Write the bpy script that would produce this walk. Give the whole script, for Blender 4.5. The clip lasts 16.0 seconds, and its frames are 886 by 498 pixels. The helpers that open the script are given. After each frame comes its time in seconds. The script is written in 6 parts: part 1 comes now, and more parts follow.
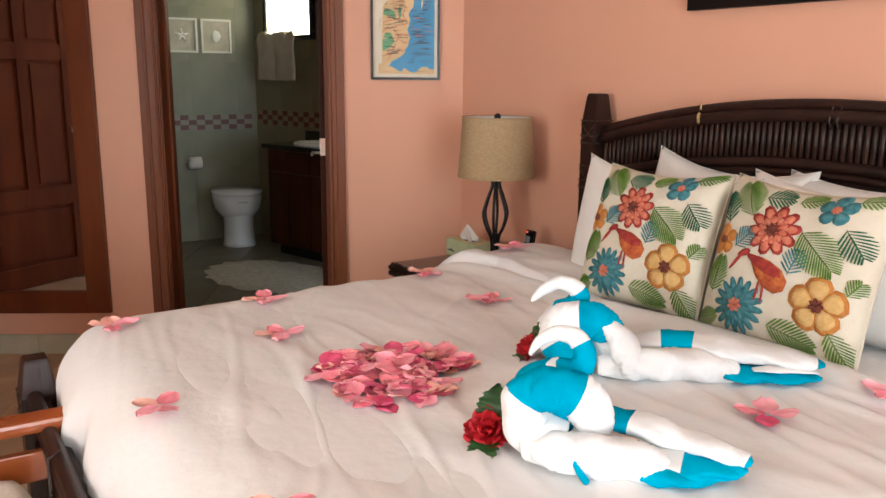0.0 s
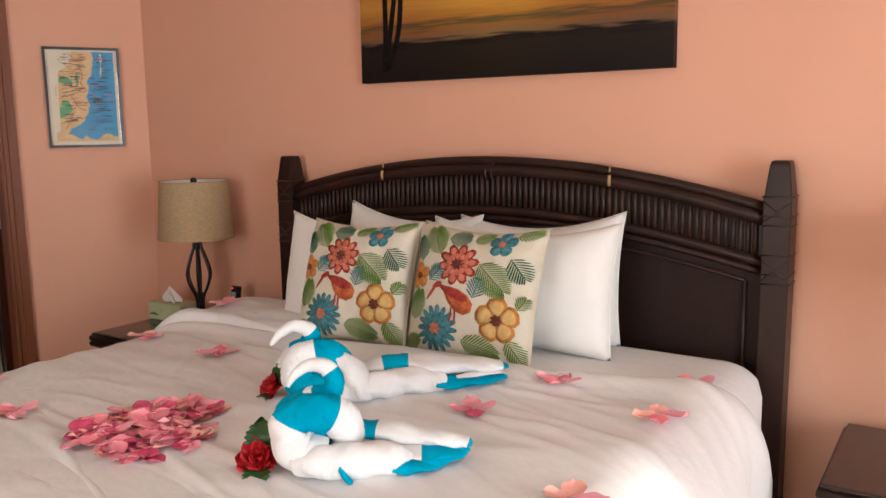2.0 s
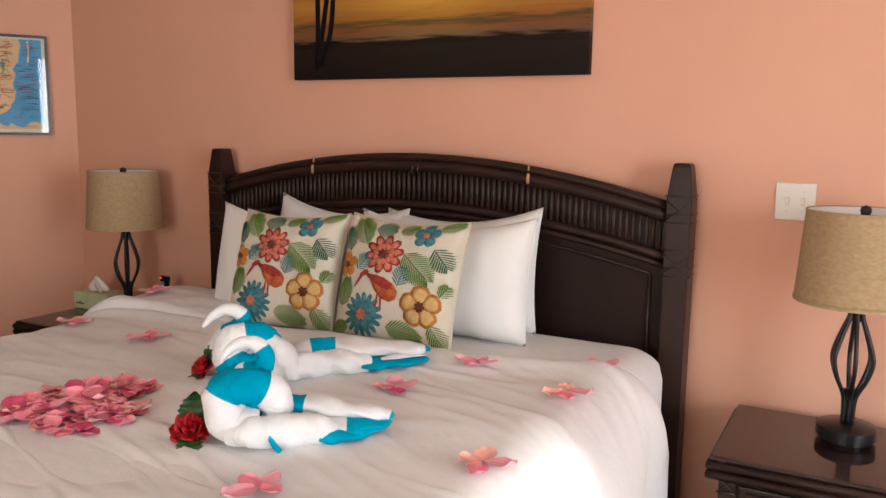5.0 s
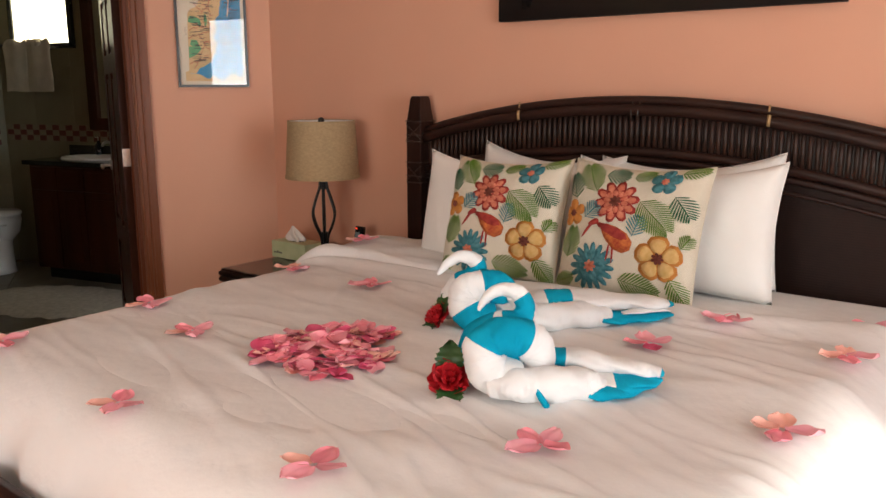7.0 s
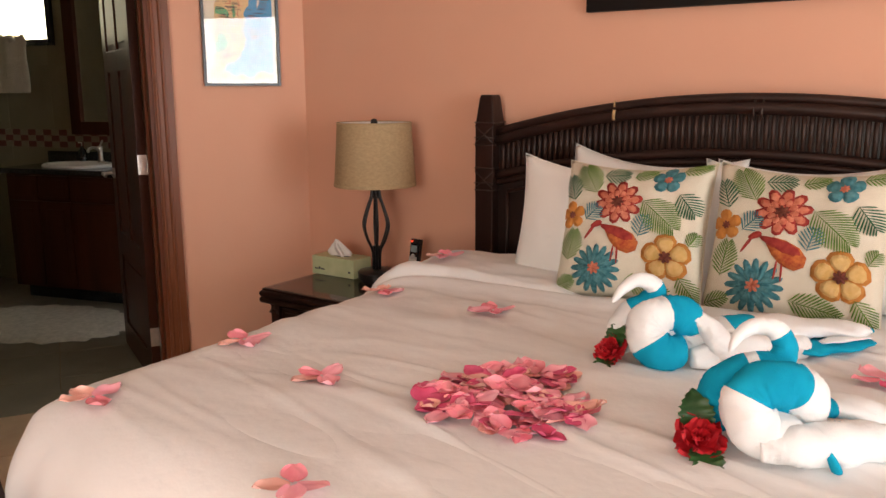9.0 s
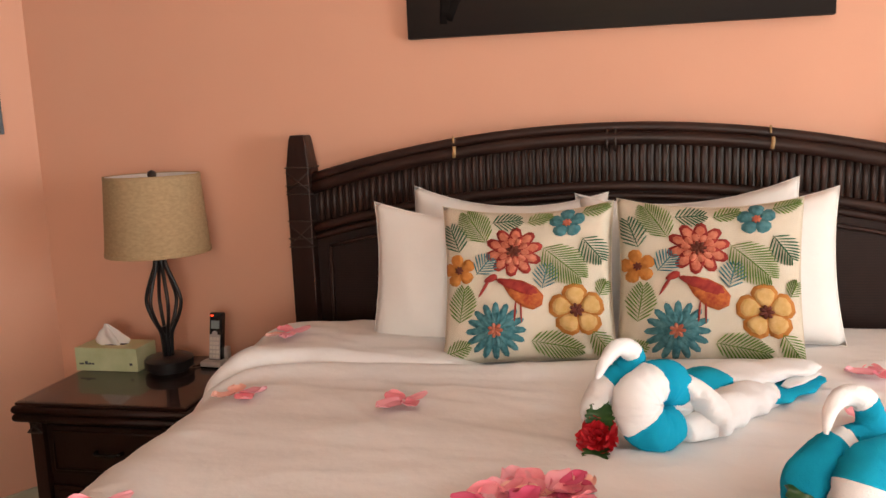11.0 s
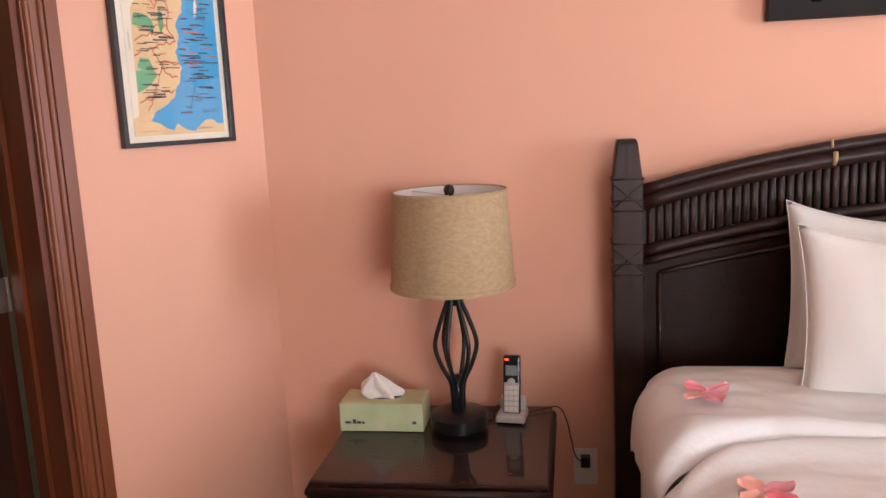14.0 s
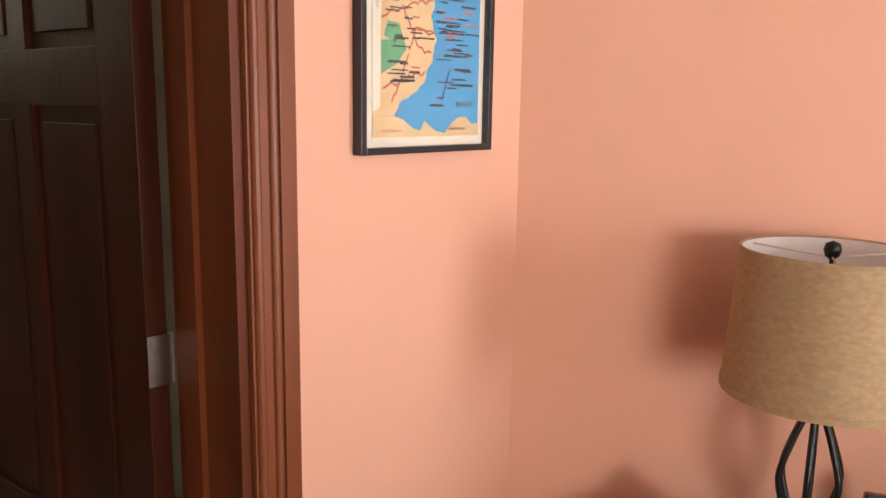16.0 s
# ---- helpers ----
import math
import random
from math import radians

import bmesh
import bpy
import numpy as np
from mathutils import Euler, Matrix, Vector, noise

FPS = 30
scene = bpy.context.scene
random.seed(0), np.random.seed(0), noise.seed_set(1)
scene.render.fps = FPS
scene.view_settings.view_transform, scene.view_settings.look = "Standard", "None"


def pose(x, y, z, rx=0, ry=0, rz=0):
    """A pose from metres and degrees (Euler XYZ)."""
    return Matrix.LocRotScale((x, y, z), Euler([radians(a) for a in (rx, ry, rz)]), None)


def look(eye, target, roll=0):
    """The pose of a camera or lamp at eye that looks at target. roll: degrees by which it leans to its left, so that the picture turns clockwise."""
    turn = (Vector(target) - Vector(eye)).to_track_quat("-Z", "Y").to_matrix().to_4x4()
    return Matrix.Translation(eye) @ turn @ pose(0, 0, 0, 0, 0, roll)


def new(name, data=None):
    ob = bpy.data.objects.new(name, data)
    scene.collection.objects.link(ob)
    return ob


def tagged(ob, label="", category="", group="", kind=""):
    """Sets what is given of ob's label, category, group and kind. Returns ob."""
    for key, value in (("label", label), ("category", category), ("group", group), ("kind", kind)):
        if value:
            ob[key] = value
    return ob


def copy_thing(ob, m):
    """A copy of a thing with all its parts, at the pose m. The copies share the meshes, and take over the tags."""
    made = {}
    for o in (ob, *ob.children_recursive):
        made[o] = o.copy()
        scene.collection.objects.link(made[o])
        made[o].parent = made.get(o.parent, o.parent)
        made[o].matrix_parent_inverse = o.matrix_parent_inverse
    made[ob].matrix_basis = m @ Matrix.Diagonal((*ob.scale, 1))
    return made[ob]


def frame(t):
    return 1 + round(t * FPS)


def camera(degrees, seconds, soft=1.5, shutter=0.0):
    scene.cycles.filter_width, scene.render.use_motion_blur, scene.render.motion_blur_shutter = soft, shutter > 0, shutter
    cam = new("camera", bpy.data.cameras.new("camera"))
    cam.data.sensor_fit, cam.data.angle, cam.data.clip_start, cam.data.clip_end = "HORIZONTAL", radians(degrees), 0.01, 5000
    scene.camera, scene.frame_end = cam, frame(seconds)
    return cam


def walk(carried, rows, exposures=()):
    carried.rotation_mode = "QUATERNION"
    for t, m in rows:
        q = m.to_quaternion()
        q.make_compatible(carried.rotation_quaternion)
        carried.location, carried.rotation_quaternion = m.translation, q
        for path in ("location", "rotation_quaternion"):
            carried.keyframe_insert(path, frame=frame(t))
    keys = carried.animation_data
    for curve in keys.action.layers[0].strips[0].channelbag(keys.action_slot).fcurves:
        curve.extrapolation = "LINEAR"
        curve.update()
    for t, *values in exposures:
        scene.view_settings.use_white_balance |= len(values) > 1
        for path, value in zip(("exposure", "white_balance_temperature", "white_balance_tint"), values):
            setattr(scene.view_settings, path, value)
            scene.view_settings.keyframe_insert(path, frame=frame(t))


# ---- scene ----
SUN, EAST, SOUTH = 4.6, 112.0, 60.0
cam = camera(57.2, 16.0)
PATH = [
    (0, (3.754, -2.344, 1.441), (2.116, -1.274, 1.023), 0.5),
    (0.5, (3.795, -2.442, 1.451), (2.339, -1.128, 1.059), 0.4),
    (1, (3.817, -2.438, 1.444), (2.477, -0.998, 1.081), 0.7),
    (1.5, (3.843, -2.528, 1.467), (2.621, -0.977, 1.146), -0.5),
    (2, (3.866, -2.643, 1.486), (2.772, -0.995, 1.192), -0.8),
    (2.5, (3.889, -2.699, 1.493), (2.876, -0.999, 1.204), -0.2),
    (3, (3.916, -2.737, 1.495), (2.967, -1.0, 1.207), -0.2),
    (3.2, (3.925, -2.746, 1.495), (3.006, -0.993, 1.21), -0.1),
    (5.3, (3.948, -2.764, 1.466), (2.998, -1.029, 1.171), 1.0),
    (5.5, (3.926, -2.775, 1.459), (2.967, -1.048, 1.148), 0.8),
    (6, (3.882, -2.808, 1.442), (2.891, -1.105, 1.101), 0.9),
    (6.5, (3.775, -2.798, 1.425), (2.705, -1.15, 1.049), 1.3),
    (7, (3.642, -2.795, 1.412), (2.429, -1.252, 1.023), -0.1),
    (7.5, (3.507, -2.841, 1.388), (2.104, -1.472, 0.992), -0.4),
    (8, (3.36, -2.903, 1.372), (1.849, -1.662, 0.95), -0.4),
    (8.5, (3.2, -2.913, 1.399), (1.899, -1.452, 0.984), -0.6),
    (9, (3.027, -2.824, 1.393), (1.923, -1.201, 1.011), -0.2),
    (9.2, (2.957, -2.792, 1.386), (1.925, -1.123, 1.004), -0.4),
    (11.3, (2.303, -2.624, 1.414), (1.929, -0.685, 1.096), -2.0),
    (11.5, (2.232, -2.624, 1.413), (1.869, -0.685, 1.084), -1.9),
    (12, (2.001, -2.674, 1.43), (1.676, -0.735, 1.063), -3.1),
    (12.5, (1.81, -2.641, 1.43), (1.5, -0.702, 1.051), -3.1),
    (13, (1.626, -2.532, 1.454), (1.237, -0.596, 1.137), -3.0),
    (13.5, (1.445, -2.433, 1.472), (1.028, -0.501, 1.169), -2.3),
    (14, (1.224, -2.336, 1.482), (0.919, -0.389, 1.141), -2.7),
    (14.5, (1.104, -2.203, 1.476), (0.855, -0.25, 1.124), -1.3),
    (15, (0.953, -2.032, 1.496), (0.602, -0.088, 1.178), 0.3),
    (15.5, (0.729, -1.872, 1.494), (0.352, 0.063, 1.16), 0.6),
    (16, (0.56, -1.716, 1.511), (0.129, 0.204, 1.153), 0.9),
]
EXPOSURES = [(0, 0.50, 5950, 4), (0.5, 0.26, 6000, 6), (1.0, 0.18, 6050, 7), (3.0, 0.04, 6150, 7), (5.5, 0.0, 6100, 7), (6.5, 0.0, 6200, 8), (7.0, 0.0, 6450, 9), (8.0, 0.22, 7150, 10), (8.5, 0.26, 6700, 10), (9.0, 0.27, 6600, 10), (11.5, 0.42, 6700, 10), (12.0, 0.42, 7150, 10), (12.5, 0.56, 6350, 11), (13.5, 0.90, 5550, 10), (14.2, 0.98, 5750, 10), (15.5, 1.14, 6250, 12), (16.0, 1.16, 6000, 9)]
walk(cam, [(t, look(eye, target, roll)) for t, eye, target, roll in PATH], EXPOSURES)
# ---- world, sun, large lights ----
world = bpy.data.worlds.new("sky")
scene.world = world
world.use_nodes = True
wn = world.node_tree
sky = wn.nodes.new("ShaderNodeTexSky")
sky.sky_type, sky.sun_disc, sky.sun_elevation, sky.sun_rotation = "NISHITA", False, radians(21.2), radians(93)
wn.links.new(sky.outputs[0], wn.nodes["Background"].inputs[0])
wn.nodes["Background"].inputs[1].default_value = 0.1

sun = bpy.data.lights.new("sun", "SUN")
sun.energy, sun.angle, sun.color = SUN, radians(2.0), (1.0, 0.93, 0.82)
new("sun", sun).matrix_world = look((10, -2.2, 7), (10 - 1, -2.2 + 0.05, 7 - 0.387))


def window_lamp(name, eye, target, w, h, watts, colour):
    la = bpy.data.lights.new(name, "AREA")
    la.shape, la.size, la.size_y, la.energy, la.color = "RECTANGLE", w, h, watts, colour
    new(name, la).matrix_world = look(eye, target)


window_lamp("window_lamp_east", (6.9, -2.62, 1.25), (0, -3.2, 1.1), 1.6, 2.1, EAST, (0.97, 0.985, 1.0))
window_lamp("window_lamp_south", (3.1, -5.4, 1.45), (1.4, 0, 1.0), 1.6, 1.3, SOUTH, (1.0, 0.95, 0.88))


# ---- materials ----
def principled(name, rough=0.6, metal=0.0, spec=0.5):
    m = bpy.data.materials.new(name)
    m.use_nodes = True
    b = m.node_tree.nodes["Principled BSDF"]
    b.inputs["Roughness"].default_value, b.inputs["Metallic"].default_value = rough, metal
    b.inputs["Specular IOR Level"].default_value = spec
    return m, m.node_tree, b


def surface(name, c1, c2, scale=8.0, rough=0.6, metal=0.0, stretch=(1, 1, 1), bump=0.0, fine=120.0, detail=6, spec=0.5, vary=0.0, rough2=None):
    """Two tones mixed by coarse and fine noise, with a fine relief."""
    m, t, b = principled(name, rough, metal, spec)
    n, l = t.nodes, t.links
    co = n.new("ShaderNodeTexCoord")
    mp = n.new("ShaderNodeMapping")
    mp.inputs["Scale"].default_value = stretch
    l.new(co.outputs["Object"], mp.inputs["Vector"])
    a = n.new("ShaderNodeTexNoise")
    a.inputs["Scale"].default_value, a.inputs["Detail"].default_value = scale, detail
    l.new(mp.outputs[0], a.inputs["Vector"])
    r = n.new("ShaderNodeValToRGB")
    r.color_ramp.elements[0].position, r.color_ramp.elements[1].position = 0.3, 0.7
    r.color_ramp.elements[0].color, r.color_ramp.elements[1].color = (*c1, 1), (*c2, 1)
    l.new(a.outputs["Fac"], r.inputs["Fac"])
    out = r.outputs["Color"]
    if vary:
        oi = n.new("ShaderNodeObjectInfo")
        hs = n.new("ShaderNodeHueSaturation")
        mr = n.new("ShaderNodeMapRange")
        mr.inputs["To Min"].default_value, mr.inputs["To Max"].default_value = 1 - vary, 1 + vary
        l.new(oi.outputs["Random"], mr.inputs["Value"])
        l.new(mr.outputs[0], hs.inputs["Value"])
        l.new(out, hs.inputs["Color"])
        out = hs.outputs["Color"]
    l.new(out, b.inputs["Base Color"])
    if rough2 is not None:
        rr = n.new("ShaderNodeMapRange")
        rr.inputs["To Min"].default_value, rr.inputs["To Max"].default_value = rough, rough2
        l.new(a.outputs["Fac"], rr.inputs["Value"])
        l.new(rr.outputs[0], b.inputs["Roughness"])
    if bump:
        f = n.new("ShaderNodeTexNoise")
        f.inputs["Scale"].default_value, f.inputs["Detail"].default_value = fine, 3
        l.new(mp.outputs[0], f.inputs["Vector"])
        bp = n.new("ShaderNodeBump")
        bp.inputs["Strength"].default_value, bp.inputs["Distance"].default_value = bump, 0.01
        l.new(f.outputs["Fac"], bp.inputs["Height"])
        l.new(bp.outputs[0], b.inputs["Normal"])
    return m


def woven(name, c1, c2, sx, sz, rough=0.9, bump=0.4, sheen=0.0):
    """A weave of threads along x and z."""
    m, t, b = principled(name, rough, 0, 0.2)
    n, l = t.nodes, t.links
    co = n.new("ShaderNodeTexCoord")
    waves = []
    for axis, s in (("X", sx), ("Z", sz)):
        w = n.new("ShaderNodeTexWave")
        w.bands_direction = axis
        w.inputs["Scale"].default_value, w.inputs["Distortion"].default_value, w.inputs["Detail Scale"].default_value = s, 1.2, 3
        l.new(co.outputs["Object"], w.inputs["Vector"])
        waves.append(w)
    mx = n.new("ShaderNodeMath")
    mx.operation = "MULTIPLY"
    l.new(waves[0].outputs["Fac"], mx.inputs[0])
    l.new(waves[1].outputs["Fac"], mx.inputs[1])
    no = n.new("ShaderNodeTexNoise")
    no.inputs["Scale"].default_value = 30
    l.new(co.outputs["Object"], no.inputs["Vector"])
    ad = n.new("ShaderNodeMath")
    ad.operation = "MULTIPLY_ADD"
    ad.inputs[1].default_value = 0.5
    l.new(no.outputs["Fac"], ad.inputs[0])
    l.new(mx.outputs[0], ad.inputs[2])
    r = n.new("ShaderNodeValToRGB")
    r.color_ramp.elements[0].color, r.color_ramp.elements[1].color = (*c1, 1), (*c2, 1)
    l.new(ad.outputs[0], r.inputs["Fac"])
    l.new(r.outputs["Color"], b.inputs["Base Color"])
    bp = n.new("ShaderNodeBump")
    bp.inputs["Strength"].default_value, bp.inputs["Distance"].default_value = bump, 0.002
    l.new(mx.outputs[0], bp.inputs["Height"])
    l.new(bp.outputs[0], b.inputs["Normal"])
    b.inputs["Sheen Weight"].default_value = sheen
    return m


def glow(name, colour, strength):
    m, t, b = principled(name)
    b.inputs["Base Color"].default_value = (*colour, 1)
    b.inputs["Emission Color"].default_value, b.inputs["Emission Strength"].default_value = (*colour, 1), strength
    return m


M = {}
M["plaster"] = surface("salmon_plaster", (0.72, 0.385, 0.262), (0.75, 0.41, 0.28), 2.2, 0.62, bump=0.03, fine=55, rough2=0.75)
M["white_wall"] = surface("white_plaster", (0.72, 0.70, 0.66), (0.78, 0.76, 0.72), 3, 0.8, bump=0.1)
M["floor_tile"] = surface("floor_tile", (0.40, 0.265, 0.155), (0.56, 0.40, 0.255), 5, 0.30, bump=0.05, vary=0.05, rough2=0.46)
M["grout"] = surface("grout", (0.24, 0.17, 0.11), (0.30, 0.22, 0.15), 30, 0.9)
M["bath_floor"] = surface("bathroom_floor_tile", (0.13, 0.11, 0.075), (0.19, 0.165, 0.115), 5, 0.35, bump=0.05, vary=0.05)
M["base_tile"] = surface("base_tile", (0.40, 0.39, 0.27), (0.54, 0.52, 0.40), 7, 0.35, bump=0.05, vary=0.05)
M["bath_tile"] = surface("bath_tile", (0.20, 0.185, 0.115), (0.26, 0.24, 0.155), 4, 0.35, bump=0.03)
# red of the border tiles, darkened to hold the bathroom's shade
M["shaded_red_tile"] = surface("shaded_red_tile", (0.11, 0.028, 0.02), (0.16, 0.045, 0.03), 25, 0.35)
M["dark_wood"] = surface("dark_wood", (0.011, 0.0045, 0.0033), (0.024, 0.0095, 0.0065), 9, 0.30, stretch=(1, 1, 0.25), bump=0.10, fine=60, rough2=0.42, spec=0.32)
M["dark_post"] = surface("dark_post", (0.015, 0.006, 0.0045), (0.032, 0.0125, 0.0085), 9, 0.36, stretch=(1, 1, 0.2), bump=0.12, fine=60, rough2=0.44, spec=0.32)
M["reed"] = surface("dark_reed", (0.022, 0.010, 0.007), (0.048, 0.022, 0.015), 30, 0.42, stretch=(1, 1, 0.2), bump=0.2, vary=0.2, spec=0.35)
M["cane"] = woven("dark_woven_cane", (0.010, 0.0045, 0.0035), (0.026, 0.011, 0.008), 60, 38, 0.5, 0.25)
M["binding"] = surface("cane_binding", (0.018, 0.009, 0.006), (0.042, 0.02, 0.013), 60, 0.45, bump=0.3)
M["bare_cane"] = surface("worn_binding", (0.34, 0.2, 0.08), (0.5, 0.33, 0.16), 60, 0.5)
M["door_wood"] = surface("mahogany", (0.105, 0.026, 0.008), (0.19, 0.050, 0.015), 7, 0.42, stretch=(1, 1, 0.12), bump=0.08, fine=50, rough2=0.48, spec=0.25)
M["case_wood"] = surface("casing_wood", (0.13, 0.035, 0.012), (0.20, 0.060, 0.020), 4, 0.34, stretch=(1, 1, 0.1), bump=0.02, fine=50, rough2=0.42, spec=0.4)
M["chair_wood"] = surface("cherry_wood", (0.25, 0.055, 0.012), (0.38, 0.095, 0.022), 8, 0.24, stretch=(1, 0.2, 1), bump=0.05, rough2=0.34)
M["cabinet"] = surface("vanity_and_shaded_leaf_wood", (0.035, 0.010, 0.005), (0.070, 0.020, 0.009), 6, 0.38, stretch=(1, 1, 0.15), bump=0.06, spec=0.15)
M["granite"] = surface("dark_granite", (0.012, 0.012, 0.013), (0.06, 0.055, 0.05), 90, 0.12)
M["porcelain"] = surface("porcelain", (0.74, 0.73, 0.70), (0.78, 0.77, 0.74), 5, 0.12)
M["cotton"] = surface("white_cotton", (0.76, 0.75, 0.745), (0.82, 0.81, 0.80), 3, 0.7, bump=0.22, fine=28, spec=0.25)
M["pillow"] = surface("white_pillowcase", (0.79, 0.78, 0.75), (0.84, 0.83, 0.80), 4, 0.85, bump=0.25, fine=22, spec=0.25)
M["linen"] = woven("cream_linen", (0.60, 0.54, 0.42), (0.79, 0.73, 0.60), 190, 190, 0.9, 0.5)
M["burlap"] = surface("burlap_shade", (0.36, 0.255, 0.14), (0.46, 0.335, 0.19), 70, 0.9, stretch=(1, 1, 2), bump=0.22, fine=420, spec=0.15)
# tan of the border tiles, with the bathroom's shade mixed into it
M["shaded_band_tan"] = surface("shaded_band_tile_tan", (0.22, 0.19, 0.13), (0.30, 0.26, 0.18), 25, 0.35)
M["shade_in"] = surface("shade_lining", (0.72, 0.70, 0.68), (0.78, 0.76, 0.74), 10, 0.8)
M["iron"] = surface("black_iron", (0.008, 0.008, 0.009), (0.02, 0.019, 0.019), 20, 0.32, metal=0.3, bump=0.1)
M["steel"] = surface("brushed_steel", (0.55, 0.54, 0.5), (0.68, 0.66, 0.62), 40, 0.28, metal=1.0)
M["plastic_black"] = surface("black_plastic", (0.010, 0.010, 0.011), (0.02, 0.02, 0.02), 30, 0.25)
M["plastic_silver"] = surface("silver_plastic", (0.50, 0.47, 0.44), (0.60, 0.57, 0.53), 30, 0.35, metal=0.3)
M["lcd"] = surface("grey_screen", (0.22, 0.27, 0.27), (0.26, 0.31, 0.31), 20, 0.2)
M["red_led"] = glow("red_led", (1, 0.06, 0.02), 2.0)
M["card_green"] = surface("pale_green_card", (0.44, 0.53, 0.28), (0.58, 0.64, 0.40), 14, 0.6, bump=0.02)
M["card_top"] = surface("tan_green_card", (0.46, 0.46, 0.24), (0.56, 0.54, 0.32), 14, 0.6)
M["ink"] = surface("dark_ink", (0.04, 0.05, 0.06), (0.07, 0.08, 0.09), 30, 0.7)
M["tissue"] = surface("white_tissue", (0.76, 0.72, 0.68), (0.82, 0.78, 0.74), 12, 0.95, bump=0.3, fine=60)
M["towel_white"] = surface("white_terry", (0.82, 0.83, 0.83), (0.88, 0.89, 0.89), 12, 0.95, bump=0.35, fine=420, spec=0.1)
M["towel_blue"] = surface("turquoise_terry", (0.004, 0.30, 0.47), (0.008, 0.40, 0.60), 10, 0.92, bump=0.35, fine=420, spec=0.1)
M["bath_towel"] = surface("cream_towel", (0.52, 0.47, 0.37), (0.62, 0.56, 0.45), 12, 0.95, bump=0.8, fine=150, spec=0.1)
M["rug"] = surface("fluffy_rug", (0.50, 0.47, 0.40), (0.66, 0.62, 0.54), 30, 1.0, bump=1.0, fine=120, spec=0.05)
M["dark_paint"] = surface("dark_oil_paint", (0.005, 0.004, 0.004), (0.012, 0.009, 0.008), 40, 0.8, spec=0.1)
M["switch"] = surface("ivory_plastic", (0.70, 0.66, 0.58), (0.74, 0.70, 0.62), 10, 0.35)
M["frame_black"] = surface("black_frame", (0.010, 0.010, 0.012), (0.02, 0.02, 0.022), 20, 0.3)
M["seat"] = surface("cream_cushion", (0.62, 0.55, 0.46), (0.70, 0.63, 0.54), 8, 0.9, bump=0.3, fine=120)
for nm, a, b_ in (("petal_a", (0.84, 0.20, 0.28), (0.92, 0.42, 0.46)), ("petal_b", (0.60, 0.05, 0.15), (0.82, 0.17, 0.30)), ("petal_c", (0.87, 0.38, 0.33), (0.93, 0.62, 0.52)), ("petal_d", (0.87, 0.30, 0.40), (0.93, 0.54, 0.58))):
    M[nm] = surface(nm, a, b_, 22, 0.6, vary=0.12, spec=0.3)
M["hibiscus"] = surface("red_hibiscus", (0.30, 0.004, 0.010), (0.50, 0.012, 0.02), 30, 0.55, spec=0.3)
M["leaf"] = surface("dark_leaf", (0.012, 0.045, 0.012), (0.03, 0.09, 0.022), 20, 0.4, spec=0.4)
for nm, a, b_ in (("th_coral", (0.62, 0.15, 0.09), (0.80, 0.30, 0.19)), ("th_red", (0.30, 0.03, 0.03), (0.50, 0.07, 0.05)), ("th_yellow", (0.74, 0.45, 0.14), (0.86, 0.58, 0.26)), ("th_rust", (0.42, 0.06, 0.03), (0.70, 0.22, 0.06)), ("th_orange", (0.60, 0.22, 0.05), (0.74, 0.32, 0.08)), ("th_teal", (0.04, 0.17, 0.20), (0.13, 0.34, 0.38)), ("th_green", (0.09, 0.20, 0.025), (0.21, 0.34, 0.06)), ("th_dark", (0.02, 0.10, 0.05), (0.05, 0.19, 0.09)), ("th_brown", (0.16, 0.04, 0.03), (0.26, 0.08, 0.05))):
    M[nm] = surface(nm, a, b_, 70, 0.8, bump=0.8, fine=400, spec=0.2)
M["sea"] = surface("map_sea", (0.04, 0.31, 0.58), (0.06, 0.36, 0.64), 8, 0.5)
M["land"] = surface("map_land", (0.66, 0.46, 0.22), (0.76, 0.56, 0.30), 14, 0.5)
M["park"] = surface("map_green", (0.10, 0.36, 0.17), (0.16, 0.44, 0.22), 20, 0.5)
M["road"] = surface("map_red", (0.50, 0.13, 0.08), (0.55, 0.16, 0.1), 20, 0.5)
M["paper"] = surface("map_paper", (0.72, 0.66, 0.52), (0.78, 0.72, 0.58), 10, 0.5)
mirror, _, mb = principled("mirror_silver", 0.02, 1.0)
mb.inputs["Base Color"].default_value = (0.86, 0.86, 0.86, 1)
M["mirror"] = mirror


def pane_glass(name, tint=(1, 1, 1)):
    """Thin glass: clear, with a Fresnel gloss."""
    m = bpy.data.materials.new(name)
    m.use_nodes = True
    t = m.node_tree
    t.nodes.remove(t.nodes["Principled BSDF"])
    n, l = t.nodes, t.links
    tr, gl, lw, mx = n.new("ShaderNodeBsdfTransparent"), n.new("ShaderNodeBsdfGlossy"), n.new("ShaderNodeLayerWeight"), n.new("ShaderNodeMixShader")
    tr.inputs["Color"].default_value = (*tint, 1)
    gl.inputs["Roughness"].default_value = 0.01
    lw.inputs["Blend"].default_value = 0.5
    pw, sc = n.new("ShaderNodeMath"), n.new("ShaderNodeMath")
    pw.operation, sc.operation = "POWER", "MULTIPLY_ADD"
    pw.inputs[1].default_value, sc.inputs[1].default_value, sc.inputs[2].default_value = 4.0, 0.85, 0.035
    l.new(lw.outputs["Facing"], pw.inputs[0])
    l.new(pw.outputs[0], sc.inputs[0])
    l.new(sc.outputs[0], mx.inputs[0])
    l.new(tr.outputs[0], mx.inputs[1])
    l.new(gl.outputs[0], mx.inputs[2])
    l.new(mx.outputs[0], n["Material Output"].inputs["Surface"])
    return m


M["glass"] = pane_glass("clear_glass")
